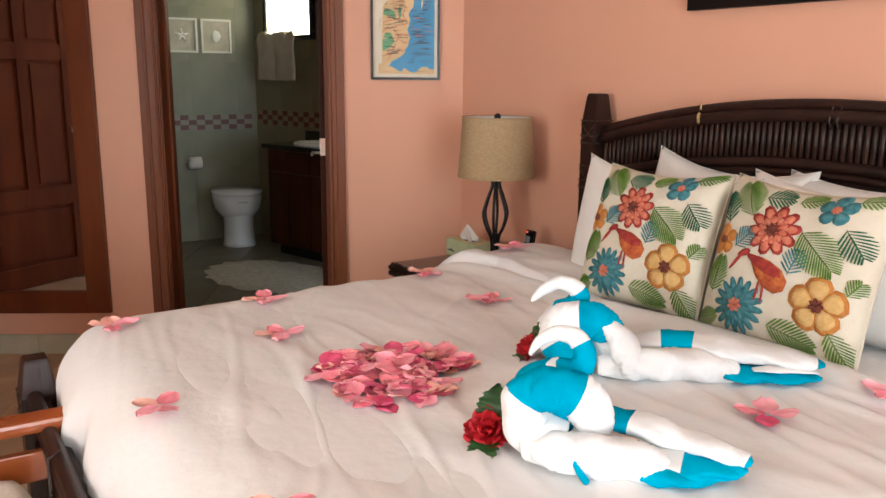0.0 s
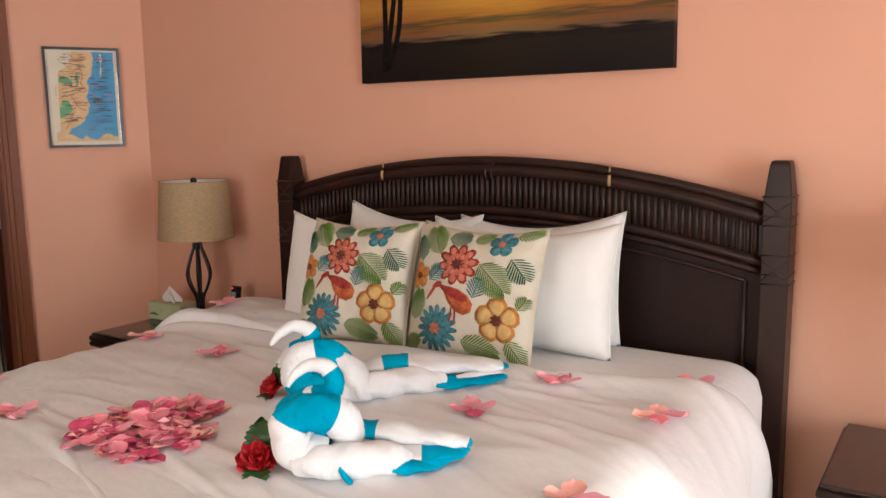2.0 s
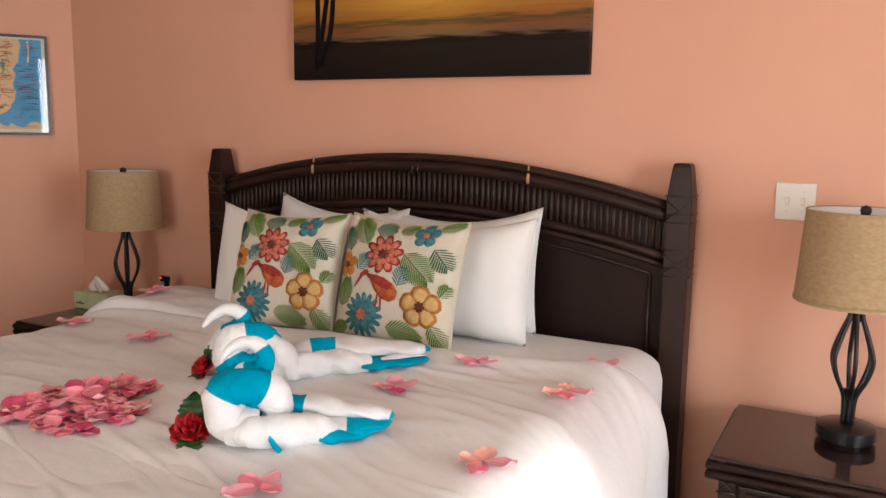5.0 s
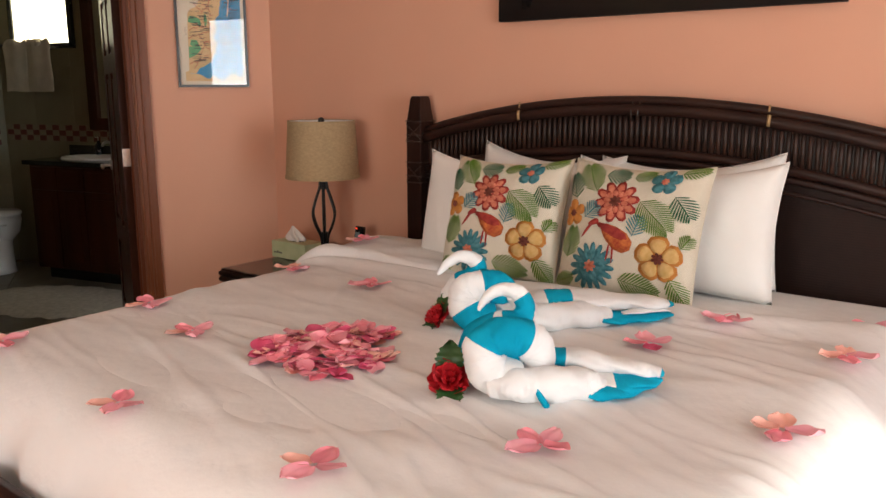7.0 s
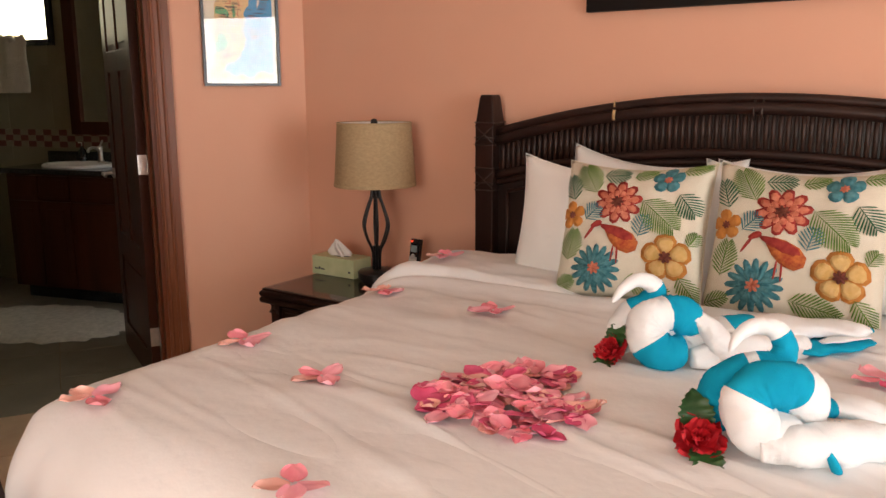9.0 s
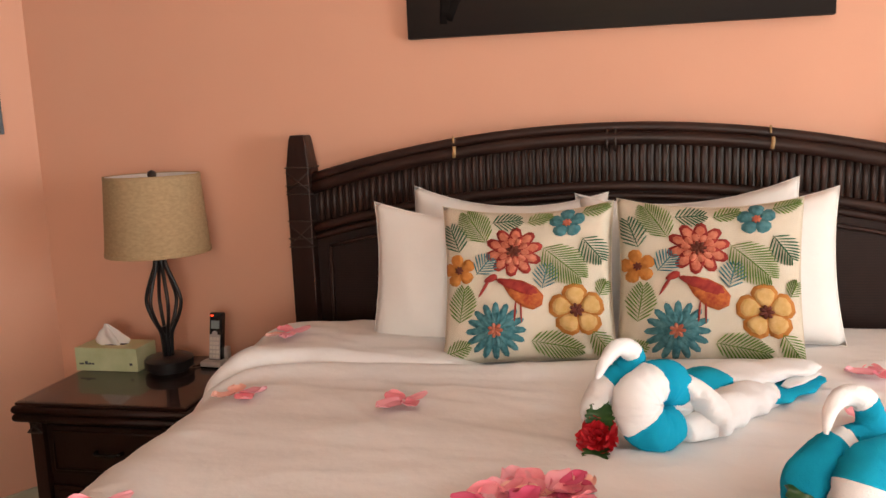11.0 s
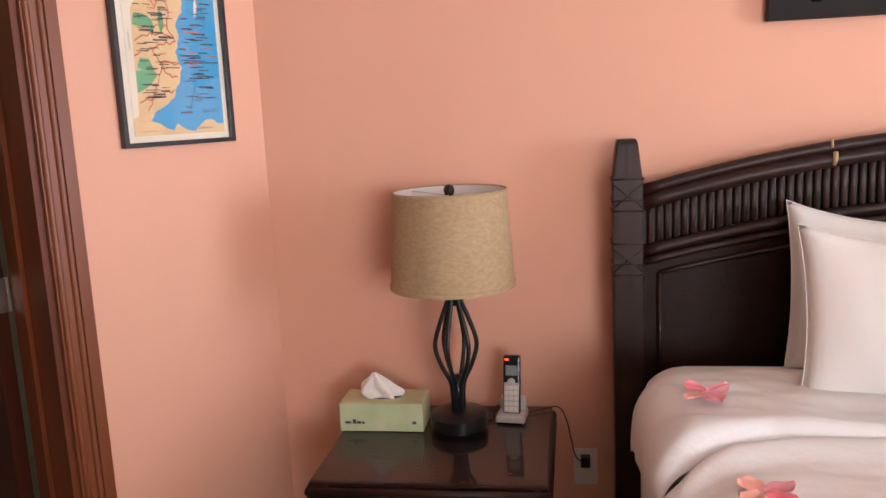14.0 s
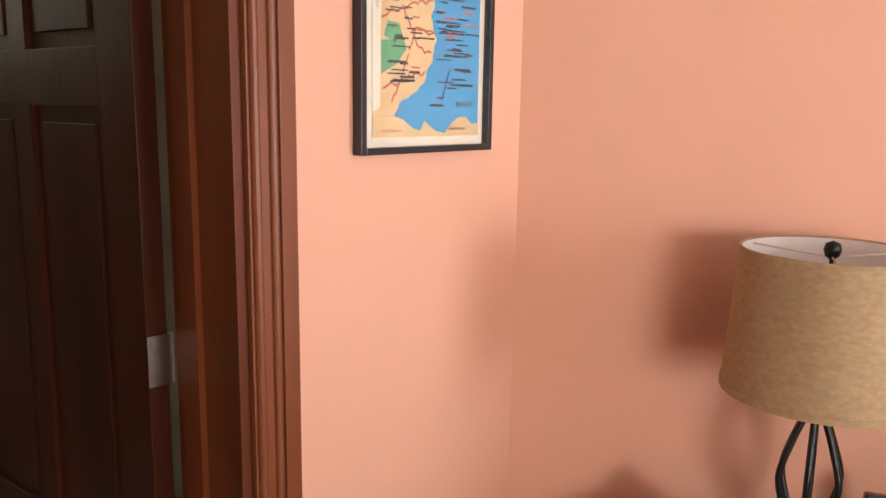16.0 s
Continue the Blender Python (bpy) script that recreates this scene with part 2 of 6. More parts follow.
M["window_glow"] = glow("frosted_window", (1.0, 0.90, 0.62), 5.0)


# ---- geometry helpers ----
class Geo:
    """Collects pieces of one mesh."""

    def __init__(self):
        self.v, self.f, self.m = [], [], []

    def add(self, verts, faces, mat=0):
        k = len(self.v)
        self.v += [tuple(p) for p in verts]
        self.f += [tuple(i + k for i in f) for f in faces]
        self.m += [mat] * len(faces)
        return self

    def moved(self, m):
        self.v = [tuple(m @ Vector(p)) for p in self.v]
        return self

    def join(self, other):
        k = len(self.v)
        self.v += other.v
        self.f += [tuple(i + k for i in f) for f in other.f]
        self.m += other.m
        return self

    def mesh(self, name, mats, smooth=False, weld=False, bevel=0.0):
        bm = bmesh.new()
        me = bpy.data.meshes.new(name)
        me.from_pydata(self.v, [], self.f)
        me.polygons.foreach_set("material_index", self.m)
        bm.from_mesh(me)
        if weld:
            bmesh.ops.remove_doubles(bm, verts=bm.verts, dist=1e-5)
        if bevel:
            bmesh.ops.bevel(bm, geom=list(bm.edges), offset=bevel, segments=2, affect="EDGES", profile=0.6)
        bmesh.ops.recalc_face_normals(bm, faces=bm.faces)
        for f in bm.faces:
            f.smooth = smooth
        bm.to_mesh(me)
        bm.free()
        for m in mats:
            me.materials.append(m)
        return me


def G():
    return Geo()


def gbox(x0, x1, y0, y1, z0, z1, mat=0):
    v = [(x, y, z) for x in (x0, x1) for y in (y0, y1) for z in (z0, z1)]
    return G().add(v, [(0, 1, 3, 2), (4, 6, 7, 5), (0, 4, 5, 1), (2, 3, 7, 6), (0, 2, 6, 4), (1, 5, 7, 3)], mat)


def gtube(points, radii, n=12, mat=0, flat=1.0, mats=None, up=(0, 0, 1)):
    """A swept tube through points, with a radius for each; flat squeezes it upright."""
    P = [Vector(p) for p in points]
    g, rings = G(), []
    side0 = None
    for i, p in enumerate(P):
        d = (P[min(i + 1, len(P) - 1)] - P[max(i - 1, 0)]).normalized()
        s = d.cross(Vector(up)) if side0 is None else side0 - d * side0.dot(d)
        if s.length < 1e-4:
            s = d.cross(Vector((1, 0.3, 0)))
        s.normalize()
        side0 = s
        u = s.cross(d)
        r = radii[i] if hasattr(radii, "__len__") else radii
        rings.append([p + (s * math.cos(a) + u * math.sin(a) * flat) * r for a in (2 * math.pi * k / n for k in range(n))])
    g.v = [tuple(p) for r in rings for p in r]
    for i in range(len(P) - 1):
        for k in range(n):
            a, b = i * n + k, i * n + (k + 1) % n
            g.f.append((a, b, b + n, a + n))
            g.m.append(mats[i] if mats else mat)
    g.f += [tuple(range(n)), tuple(range(len(g.v) - n, len(g.v)))]
    g.m += [mats[0], mats[-1]] if mats else [mat, mat]
    return g


def smooth_path(points, k=8):
    """Catmull-Rom through the points; each point may carry further numbers."""
    pts = [np.array(p, float) for p in points]
    pts = [2 * pts[0] - pts[1]] + pts + [2 * pts[-1] - pts[-2]]
    out = []
    for i in range(1, len(pts) - 2):
        for j in range(k):
            t = j / k
            a, b, c, d = pts[i - 1 : i + 3]
            out.append(0.5 * (2 * b + (c - a) * t + (2 * a - 5 * b + 4 * c - d) * t * t + (3 * b - a - 3 * c + d) * t**3))
    out.append(pts[-2])
    return out


def glathe(profile, n=24, mat=0, centre=(0, 0, 0)):
    g = G()
    cx, cy, cz = centre
    for r, z in profile:
        g.v += [(cx + r * math.cos(2 * math.pi * k / n), cy + r * math.sin(2 * math.pi * k / n), cz + z) for k in range(n)]
    for i in range(len(profile) - 1):
        for k in range(n):
            a, b = i * n + k, i * n + (k + 1) % n
            g.f.append((a, b, b + n, a + n))
            g.m.append(mat)
    ring = profile[0] == profile[-1]
    if profile[0][0] > 1e-4 and not ring:
        g.f.append(tuple(range(n)))
        g.m.append(mat)
    if profile[-1][0] > 1e-4 and not ring:
        g.f.append(tuple(range(len(g.v) - n, len(g.v))))
        g.m.append(mat)
    return g


def ggrid(fn, nu, nv, mat=0):
    """A surface fn(u, v), u and v from 0 to 1."""
    g = G()
    g.v = [tuple(fn(i / nu, j / nv)) for i in range(nu + 1) for j in range(nv + 1)]
    for i in range(nu):
        for j in range(nv):
            a = i * (nv + 1) + j
            g.f.append((a, a + nv + 1, a + nv + 2, a + 1))
            g.m.append(mat)
    return g


def thing(name, at=None, label="", category="", group="", kind=""):
    ob = new(name)
    ob.empty_display_size = 0.05
    if at is not None:
        ob.matrix_world = at
    return tagged(ob, label, category, group, kind)


def part(name, g, mats, parent=None, label="", smooth=False, bevel=0.0, weld=False, at=None):
    """One mesh object under a thing or a part; g is given in the parent's own space."""
    mats = mats if isinstance(mats, (list, tuple)) else [mats]
    ob = new(name, g if isinstance(g, bpy.types.Mesh) else g.mesh(name, mats, smooth, weld or bevel > 0, bevel))
    ob.parent = parent
    if at is not None:
        ob.matrix_local = at
    return tagged(ob, label)


def soften(ob, angle=40):
    """Smooth shading but for edges sharper than the angle."""
    me = ob.data
    bm = bmesh.new()
    bm.from_mesh(me)
    for f in bm.faces:
        f.smooth = True
    for e in bm.edges:
        e.smooth = len(e.link_faces) == 2 and e.calc_face_angle(0) < radians(angle)
    bm.to_mesh(me)
    bm.free()
    return ob


# ---- structure ----
DOORWALL = pose(0.335, 0, 0, 0, 0, 59.4)  # x towards the corner, y into the wall
BATH = pose(-3.3, 0.27, 0, 0, 0, 15.8)  # the bathroom's washing side; x to the right, y into the wall


def structure(name, g, mat, at=None, smooth=False, bevel=0.0):
    ob = part(name, g, mat, smooth=smooth, bevel=bevel)
    if at is not None:
        ob.matrix_world = at
    return tagged(ob, kind="structure")


structure("floor", gbox(-6, 9, -7, 4, -0.12, -0.006), M["grout"])
structure("ceiling", gbox(-6, 7.3, -6, 3, 2.75, 2.85), M["white_wall"])
structure("wall_north", gbox(0.335, 7.0, 0, 0.16, 0, 2.75), M["plaster"])
structure("wall_east", gbox(7.0, 7.16, -1.2, 0.16, 0, 2.75).join(gbox(7.0, 7.16, -5.66, -3.5, 0, 2.75)).join(gbox(7.0, 7.16, -3.5, -1.2, 2.3, 2.75)), M["plaster"])
structure("wall_south", gbox(1.2, 2.1, -5.66, -5.5, 0, 2.75).join(gbox(4.1, 7.0, -5.66, -5.5, 0, 2.75)).join(gbox(2.1, 4.1, -5.66, -5.5, 0, 0.85)).join(gbox(2.1, 4.1, -5.66, -5.5, 2.15, 2.75)), M["plaster"])
structure("wall_closet", gbox(1.1, 1.24, -5.66, -3.12, 0, 2.75).join(gbox(-2.2, -0.75, -3.24, -3.1, 0, 2.75)).join(gbox(1.02, 1.1, -3.24, -3.1, 0, 2.75)).join(gbox(-0.75, 1.02, -3.24, -3.1, 2.1, 2.75)), M["plaster"])
# the wall with the doorway, 0.20 m thick
DW = gbox(-0.64, -0.0, 0, 0.20, 0, 2.75).join(gbox(-3.7, -1.53, 0, 0.20, 0, 2.75)).join(gbox(-1.53, -0.64, 0, 0.20, 2.08, 2.75))
structure("wall_northwest", DW, M["plaster"], DOORWALL)
structure("wall_west", gbox(-1.75, -1.6, -3.24, -3.0, 0, 2.75), M["plaster"])
structure("bathroom_wall_vanity", gbox(-0.3, 3.6, 0, 0.12, 0, 2.75), M["bath_tile"], BATH)
structure("bathroom_wall_back", gbox(-3.42, -3.3, -3.2, 0.45, 0, 2.75), M["bath_tile"])
structure("bathroom_wall_side", gbox(-3.42, -1.5, -3.3, -3.2, 0, 2.75), M["bath_tile"])


# casing round the doorway, in profile steps, both sides of the opening and over it
def casing(side, x_out, x_in):
    s = 1 if x_in > x_out else -1
    g = gbox(min(x_out, x_in), max(x_out, x_in), -0.012, 0.0, 0, 2.12)
    g.join(gbox(min(x_out, x_out + s * 0.03), max(x_out, x_out + s * 0.03), -0.026, -0.012, 0, 2.12))
    g.join(gtube([(x_out + s * 0.034, -0.012, 0), (x_out + s * 0.034, -0.012, 2.12)], 0.009, 10))
    g.join(gtube([(x_in - s * 0.012, -0.014, 0), (x_in - s * 0.012, -0.014, 2.12)], 0.008, 8))
    return g


door_1 = thing("door_1", DOORWALL, "open mahogany panelled door in a moulded wood casing to the bathroom", "door", kind="structure")
part("casing", casing(0, -0.592, -0.672), M["case_wood"], door_1, bevel=0.0015)
part("casing", casing(0, -1.590, -1.498), M["case_wood"], door_1, bevel=0.0015)
part("casing_head", gbox(-1.60, -0.582, -0.03, 0.0, 2.12, 2.21), M["case_wood"], door_1, bevel=0.003)
part("jamb", gbox(-0.690, -0.640, 0.001, 0.199, 0, 2.09).join(gbox(-0.702, -0.690, 0.105, 0.160, 0, 2.08)), M["door_wood"], door_1, bevel=0.001)
part("jamb", gbox(-1.530, -1.490, 0.001, 0.199, 0, 2.09).join(gbox(-1.490, -1.478, 0.105, 0.160, 0, 2.08)), M["door_wood"], door_1, bevel=0.001)
part("jamb_head", gbox(-1.478, -0.702, 0.001, 0.199, 2.05, 2.08), M["door_wood"], door_1, bevel=0.001)


def leaf_door(w, h, panels, t=0.04):
    """A framed door leaf from x = 0 to w; panels as (x0, x1, z0, z1) in shares, sunk and raised in the middle."""
    g = gbox(0.002, w - 0.002, 0.012, t - 0.012, 0.02, h - 0.02)
    xs = sorted({0, 1, *[p[i] for p in panels for i in (0, 1)]})
    for x0, x1 in zip(xs, xs[1:]):
        cuts = sorted([(p[2], p[3]) for p in panels if p[0] <= x0 and p[1] >= x1])
        z = 0.0
        for a, b in cuts + [(1, 1)]:
            if a - z > 1e-6:
                g.join(gbox(x0 * w, x1 * w, 0, t, z * h, a * h))
            z = b
    for x0, x1, z0, z1 in panels:
        a, b, c, d = x0 * w + 0.03, x1 * w - 0.03, z0 * h + 0.03, z1 * h - 0.03
        g.join(gbox(a, b, 0.005, t - 0.005, c, d))
    return g


SIX = [(0.14, 0.46, 0.78, 0.92), (0.54, 0.86, 0.78, 0.92), (0.14, 0.46, 0.32, 0.73), (0.54, 0.86, 0.32, 0.73), (0.14, 0.86, 0.07, 0.26)]
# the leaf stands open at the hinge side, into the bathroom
# the darker vanity wood puts the dim bathroom's shade into the leaf's colour
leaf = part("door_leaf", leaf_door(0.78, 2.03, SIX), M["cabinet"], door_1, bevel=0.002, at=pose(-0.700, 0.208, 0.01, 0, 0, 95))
lever = gtube(smooth_path([(0.70, 0.045, 0.96), (0.70, 0.095, 0.96), (0.66, 0.10, 0.96), (0.60, 0.10, 0.955)]), 0.009, 10).join(glathe([(0.027, 0), (0.027, 0.008), (0.02, 0.012)], 16).moved(pose(0.70, 0.04, 0.96, -90)))
part("door_handle", lever, M["steel"], leaf, "brushed steel lever handle", smooth=True)
for z in (0.20, 1.02, 1.85):
    part("hinge", gbox(-0.740, -0.700, 0.2005, 0.2030, z, z + 0.09).join(gtube([(-0.697, 0.205, z), (-0.697, 0.205, z + 0.09)], 0.005, 8)), M["steel"], door_1, "brushed steel hinge", bevel=0.0005)

# big framed wall mirror with a mahogany frame
wall_mirror = thing("wall_mirror", DOORWALL, "tall wall mirror in a wide flat mahogany frame", "mirror")
mx0, mx1, mz0, mz1, mf = -2.78, -1.808, 0.225, 2.18, 0.115
for nm, b in (("frame_side", (mx0, mx0 + mf, mz0, mz1)), ("frame_side", (mx1 - mf, mx1, mz0, mz1)), ("frame_rail", (mx0 + mf, mx1 - mf, mz0, mz0 + mf)), ("frame_rail", (mx0 + mf, mx1 - mf, mz1 - mf, mz1))):
    part(nm, gbox(b[0], b[1], -0.032, -0.001, b[2], b[3]), M["door_wood"], wall_mirror, bevel=0.004)
part("mirror_glass", gbox(mx0 + mf, mx1 - mf, -0.012, -0.004, mz0 + mf, mz1 - mf), M["mirror"], wall_mirror, "clear mirror glass")

# the double closet door that the mirror shows
closet = thing("closet_door", pose(-0.75, -3.17, 0, 0, 0, 0), "pair of panelled mahogany closet doors with a round knob", "door", kind="structure")
c1 = part("door_leaf", leaf_door(0.83, 2.07, SIX), M["door_wood"], closet, bevel=0.002, at=pose(0.465, 0.02, 0.01))
THREE = [(0.24, 0.76, 0.78, 0.92), (0.24, 0.76, 0.32, 0.73), (0.24, 0.76, 0.07, 0.26)]
for x in (0.0, 1.30):
    part("door_leaf", leaf_door(0.46, 2.07, THREE), M["door_wood"], closet, bevel=0.002, at=pose(x, 0.02, 0.01))
part("knob", glathe([(0.025, 0), (0.025, 0.006), (0.01, 0.01), (0.01, 0.035), (0.028, 0.045), (0.030, 0.06), (0.018, 0.072), (0, 0.075)], 16).moved(pose(0.77, 0.04, 1.04, -90)), M["steel"], c1, "round steel knob", smooth=True)


# framed map behind glass
framed_map = thing("framed_map", DOORWALL, "framed coastal map print behind glass, thin black frame", "picture")
fx0, fx1, fz0, fz1 = -0.457, -0.118, 1.418, 1.895
fw, fp = fx1 - fx0, fz1 - fz0
for nm, b in (("frame_side", (fx0, fx0 + 0.012, fz0, fz1)), ("frame_side", (fx1 - 0.012, fx1, fz0, fz1)), ("frame_rail", (fx0 + 0.012, fx1 - 0.012, fz0, fz0 + 0.012)), ("frame_rail", (fx0 + 0.012, fx1 - 0.012, fz1 - 0.012, fz1))):
    part(nm, gbox(b[0], b[1], -0.024, -0.001, b[2], b[3]), M["frame_black"], framed_map, bevel=0.001)
part("backing", gbox(fx0 + 0.012, fx1 - 0.012, -0.008, -0.002, fz0 + 0.012, fz1 - 0.012), M["paper"], framed_map, "pale paper print")
pane = part("pane", gbox(fx0 + 0.012, fx1 - 0.012, -0.018, -0.016, fz0 + 0.012, fz1 - 0.012), M["glass"], framed_map, "clear picture glass")
pane.visible_shadow = False


def flat_shape(pts, y, th=0.0004):
    """An upright flat shape through (share across, share up) points of the print."""
    g = G()
    k = len(pts)
    X = [(fx0 + 0.022 + u * (fw - 0.044), fz0 + 0.02 + v * (fp - 0.04)) for u, v in pts]
    g.v = [(x, y, z) for x, z in X] + [(x, y + th, z) for x, z in X]
    g.f = [tuple(range(k)), tuple(reversed(range(k, 2 * k)))] + [(i, (i + 1) % k, k + (i + 1) % k, k + i) for i in range(k)]
    g.m = [0] * len(g.f)
    return g


rng = random.Random(5)
coast = [(0.22, 0.105), (0.29, 0.17), (0.43, 0.21), (0.49, 0.265), (0.555, 0.35), (0.575, 0.42), (0.54, 0.51), (0.57, 0.59), (0.565, 0.68), (0.63, 0.75), (0.66, 0.857), (0.68, 0.93), (0.66, 1.0)]
jag = []
for (u0, v0), (u1, v1) in zip(coast, coast[1:]):
    for k in range(4):
        jag.append((u0 + (u1 - u0) * k / 4 + rng.uniform(-0.012, 0.012), v0 + (v1 - v0) * k / 4 + rng.uniform(-0.004, 0.004)))
jag.append((0.66, 1.0))
part("sea_print", flat_shape([(0.05, 0.02), (0.985, 0.02), (0.985, 1), (0.05, 1)], -0.0088), M["sea"], framed_map, "blue printed sea")
part("land_print", flat_shape([(0.05, 0.105)] + jag + [(0.05, 1)], -0.0092), M["land"], framed_map, "tan printed land")
part("country_print", flat_shape([(0.05, 0.12), (0.11, 0.14), (0.12, 0.60), (0.13, 0.76), (0.19, 0.81), (0.27, 0.83), (0.33, 0.92), (0.35, 1.0), (0.05, 1.0)], -0.0096), M["paper"], framed_map, "pale printed land")
for pts in ([(0.13, 0.665), (0.29, 0.645), (0.31, 0.60), (0.34, 0.65), (0.32, 0.70), (0.24, 0.73), (0.15, 0.725)], [(0.40, 0.62), (0.44, 0.66), (0.43, 0.74), (0.40, 0.76), (0.385, 0.68)], [(0.14, 0.42), (0.22, 0.39), (0.29, 0.42), (0.26, 0.47), (0.17, 0.475)], [(0.12, 0.27), (0.24, 0.31), (0.32, 0.37), (0.30, 0.41), (0.12, 0.40)]):
    part("park_print", flat_shape(pts, -0.0100), M["park"], framed_map, "green printed reserve")
part("shore_print", flat_shape([(0.05, 0.02), (0.985, 0.02), (0.985, 0.075), (0.92, 0.07), (0.86, 0.10), (0.79, 0.10), (0.73, 0.075), (0.66, 0.032), (0.57, 0.045), (0.48, 0.085), (0.44, 0.045), (0.38, 0.055), (0.30, 0.09), (0.22, 0.105), (0.05, 0.105)], -0.0100), M["land"], framed_map)
part("island_print", flat_shape([(0.76, 0.72), (0.80, 0.78), (0.79, 0.84), (0.81, 0.90), (0.795, 0.98), (0.77, 0.98), (0.78, 0.86), (0.765, 0.79)], -0.0100), M["paper"], framed_map)


def stroke(pts, wide, y, wiggle=0.010):
    g = G()
    for (a, b), (c, d) in zip(pts, pts[1:]):
        for k in range(4):
            p, q = k / 4, (k + 1) / 4
            w1, w2 = math.sin(p * 9 + a * 30) * wiggle, math.sin(q * 9 + a * 30) * wiggle
            u0, v0, u1, v1 = a + (c - a) * p, b + (d - b) * p + w1, a + (c - a) * q, b + (d - b) * q + w2
            nx, ny = -(v1 - v0), (u1 - u0)
            h = wide / max(1e-6, math.hypot(nx, ny))
            g.join(flat_shape([(u0 - nx * h, v0 - ny * h), (u1 - nx * h, v1 - ny * h), (u1 + nx * h, v1 + ny * h), (u0 + nx * h, v0 + ny * h)], y))
    return g


for pts in ([(0.12, 0.49), (0.28, 0.53), (0.42, 0.56), (0.54, 0.57)], [(0.30, 0.52), (0.36, 0.46), (0.56, 0.44)], [(0.52, 0.98), (0.46, 0.84), (0.50, 0.75), (0.46, 0.66), (0.54, 0.58)], [(0.24, 0.86), (0.36, 0.78), (0.46, 0.84)], [(0.36, 0.46), (0.42, 0.38), (0.53, 0.36)], [(0.20, 0.16), (0.27, 0.24), (0.36, 0.27), (0.48, 0.28)], [(0.30, 0.99), (0.40, 0.90), (0.58, 0.92)], [(0.14, 0.58), (0.30, 0.62), (0.50, 0.61)], [(0.40, 0.46), (0.34, 0.36), (0.27, 0.24)], [(0.13, 0.22), (0.27, 0.24)]):
    part("road_print", stroke(pts, 0.0042, -0.0104), M["road"], framed_map, "thin red printed road")
part("reef_print", stroke([(0.63, 0.17), (0.70, 0.30)], 0.003, -0.0104, 0.0), M["ink"], framed_map)
bars, red_bars = G(), G()
for k in range(150):
    sea_side = k % 2 != 0
    v = rng.uniform(0.13 if sea_side else 0.24, 0.97)
    lo = np.interp(v, [p[1] for p in coast], [p[0] for p in coast])
    u = rng.uniform(lo + 0.02, 0.84) if sea_side else rng.uniform(0.14, max(0.16, lo - 0.15))
    w = rng.uniform(0.05, 0.15)
    x = u
    tall = rng.choice((0.006, 0.007, 0.010))
    while x < min(u + w, 0.97):
        c = rng.uniform(0.006, 0.018)
        (red_bars if k % 7 == 0 else bars).join(flat_shape([(x, v), (x + c, v), (x + c, v + tall), (x, v + tall)], -0.0108))
        x += c + 0.003
part("lettering_print", bars, M["ink"], framed_map, "rows of tiny dark print")["kind"] = "stuff"
part("red_lettering_print", red_bars, M["road"], framed_map, "rows of tiny red print")["kind"] = "stuff"


def printed_word(text, size, u, v, turn=0.0, ink="ink"):
    cu_ = bpy.data.curves.new("word", "FONT")
    cu_.body, cu_.size, cu_.extrude, cu_.space_character = text, size, 0.0002, 1.25
    tmp = bpy.data.objects.new("word", cu_)
    me = bpy.data.meshes.new_from_object(tmp)
    me.materials.append(M[ink])
    bpy.data.objects.remove(tmp)
    part("title_print", me, M[ink], framed_map, "dark printed title", at=pose(fx0 + 0.022 + u * (fw - 0.044), -0.0112, fz0 + 0.02 + v * (fp - 0.04), 90) @ pose(0, 0, 0, 0, 0, turn))


printed_word("BELIZE", 0.013, 0.76, 0.145)
printed_word("MEXICO", 0.009, 0.13, 0.90)
printed_word("HONDURAS", 0.007, 0.70, 0.045)
printed_word("GUATEMALA", 0.007, 0.12, 0.04, ink="road")
printed_word("GUATEMALA", 0.0065, 0.09, 0.52, 90)


# sunset painting on a deep canvas
painting = thing("sunset_painting", pose(1.753, 0, 1.668), "unframed canvas painting of a golden sunset over a dark beach", "painting")
pm, pt, pb = principled("painted_sunset", 0.55, 0, 0.2)
n, l = pt.nodes, pt.links
co = n.new("ShaderNodeTexCoord")
sep = n.new("ShaderNodeSeparateXYZ")
wob_n = n.new("ShaderNodeTexNoise")
wob_n.inputs["Scale"].default_value = 5
mp = n.new("ShaderNodeMapping")
mp.inputs["Scale"].default_value = (1.0, 1, 14)
l.new(co.outputs["Object"], mp.inputs["Vector"])
l.new(mp.outputs[0], wob_n.inputs["Vector"])
l.new(co.outputs["Object"], sep.inputs[0])
ma = n.new("ShaderNodeMath")
ma.operation = "MULTIPLY_ADD"
ma.inputs[1].default_value = 0.07
l.new(wob_n.outputs["Fac"], ma.inputs[0])
l.new(sep.outputs["Z"], ma.inputs[2])
ra = n.new("ShaderNodeValToRGB")
stops = [(0.0, (0.006, 0.005, 0.004)), (0.19, (0.018, 0.012, 0.007)), (0.215, (0.006, 0.004, 0.004)), (0.235, (0.20, 0.13, 0.06)), (0.27, (0.30, 0.13, 0.03)), (0.295, (0.10, 0.085, 0.03)), (0.32, (0.42, 0.19, 0.03)), (0.40, (0.62, 0.34, 0.05)), (0.48, (0.42, 0.15, 0.02)), (0.56, (0.10, 0.02, 0.05)), (0.8, (0.30, 0.07, 0.03)), (1.0, (0.06, 0.02, 0.05))]
ra.color_ramp.elements[0].position, ra.color_ramp.elements[0].color = stops[0][0], (*stops[0][1], 1)
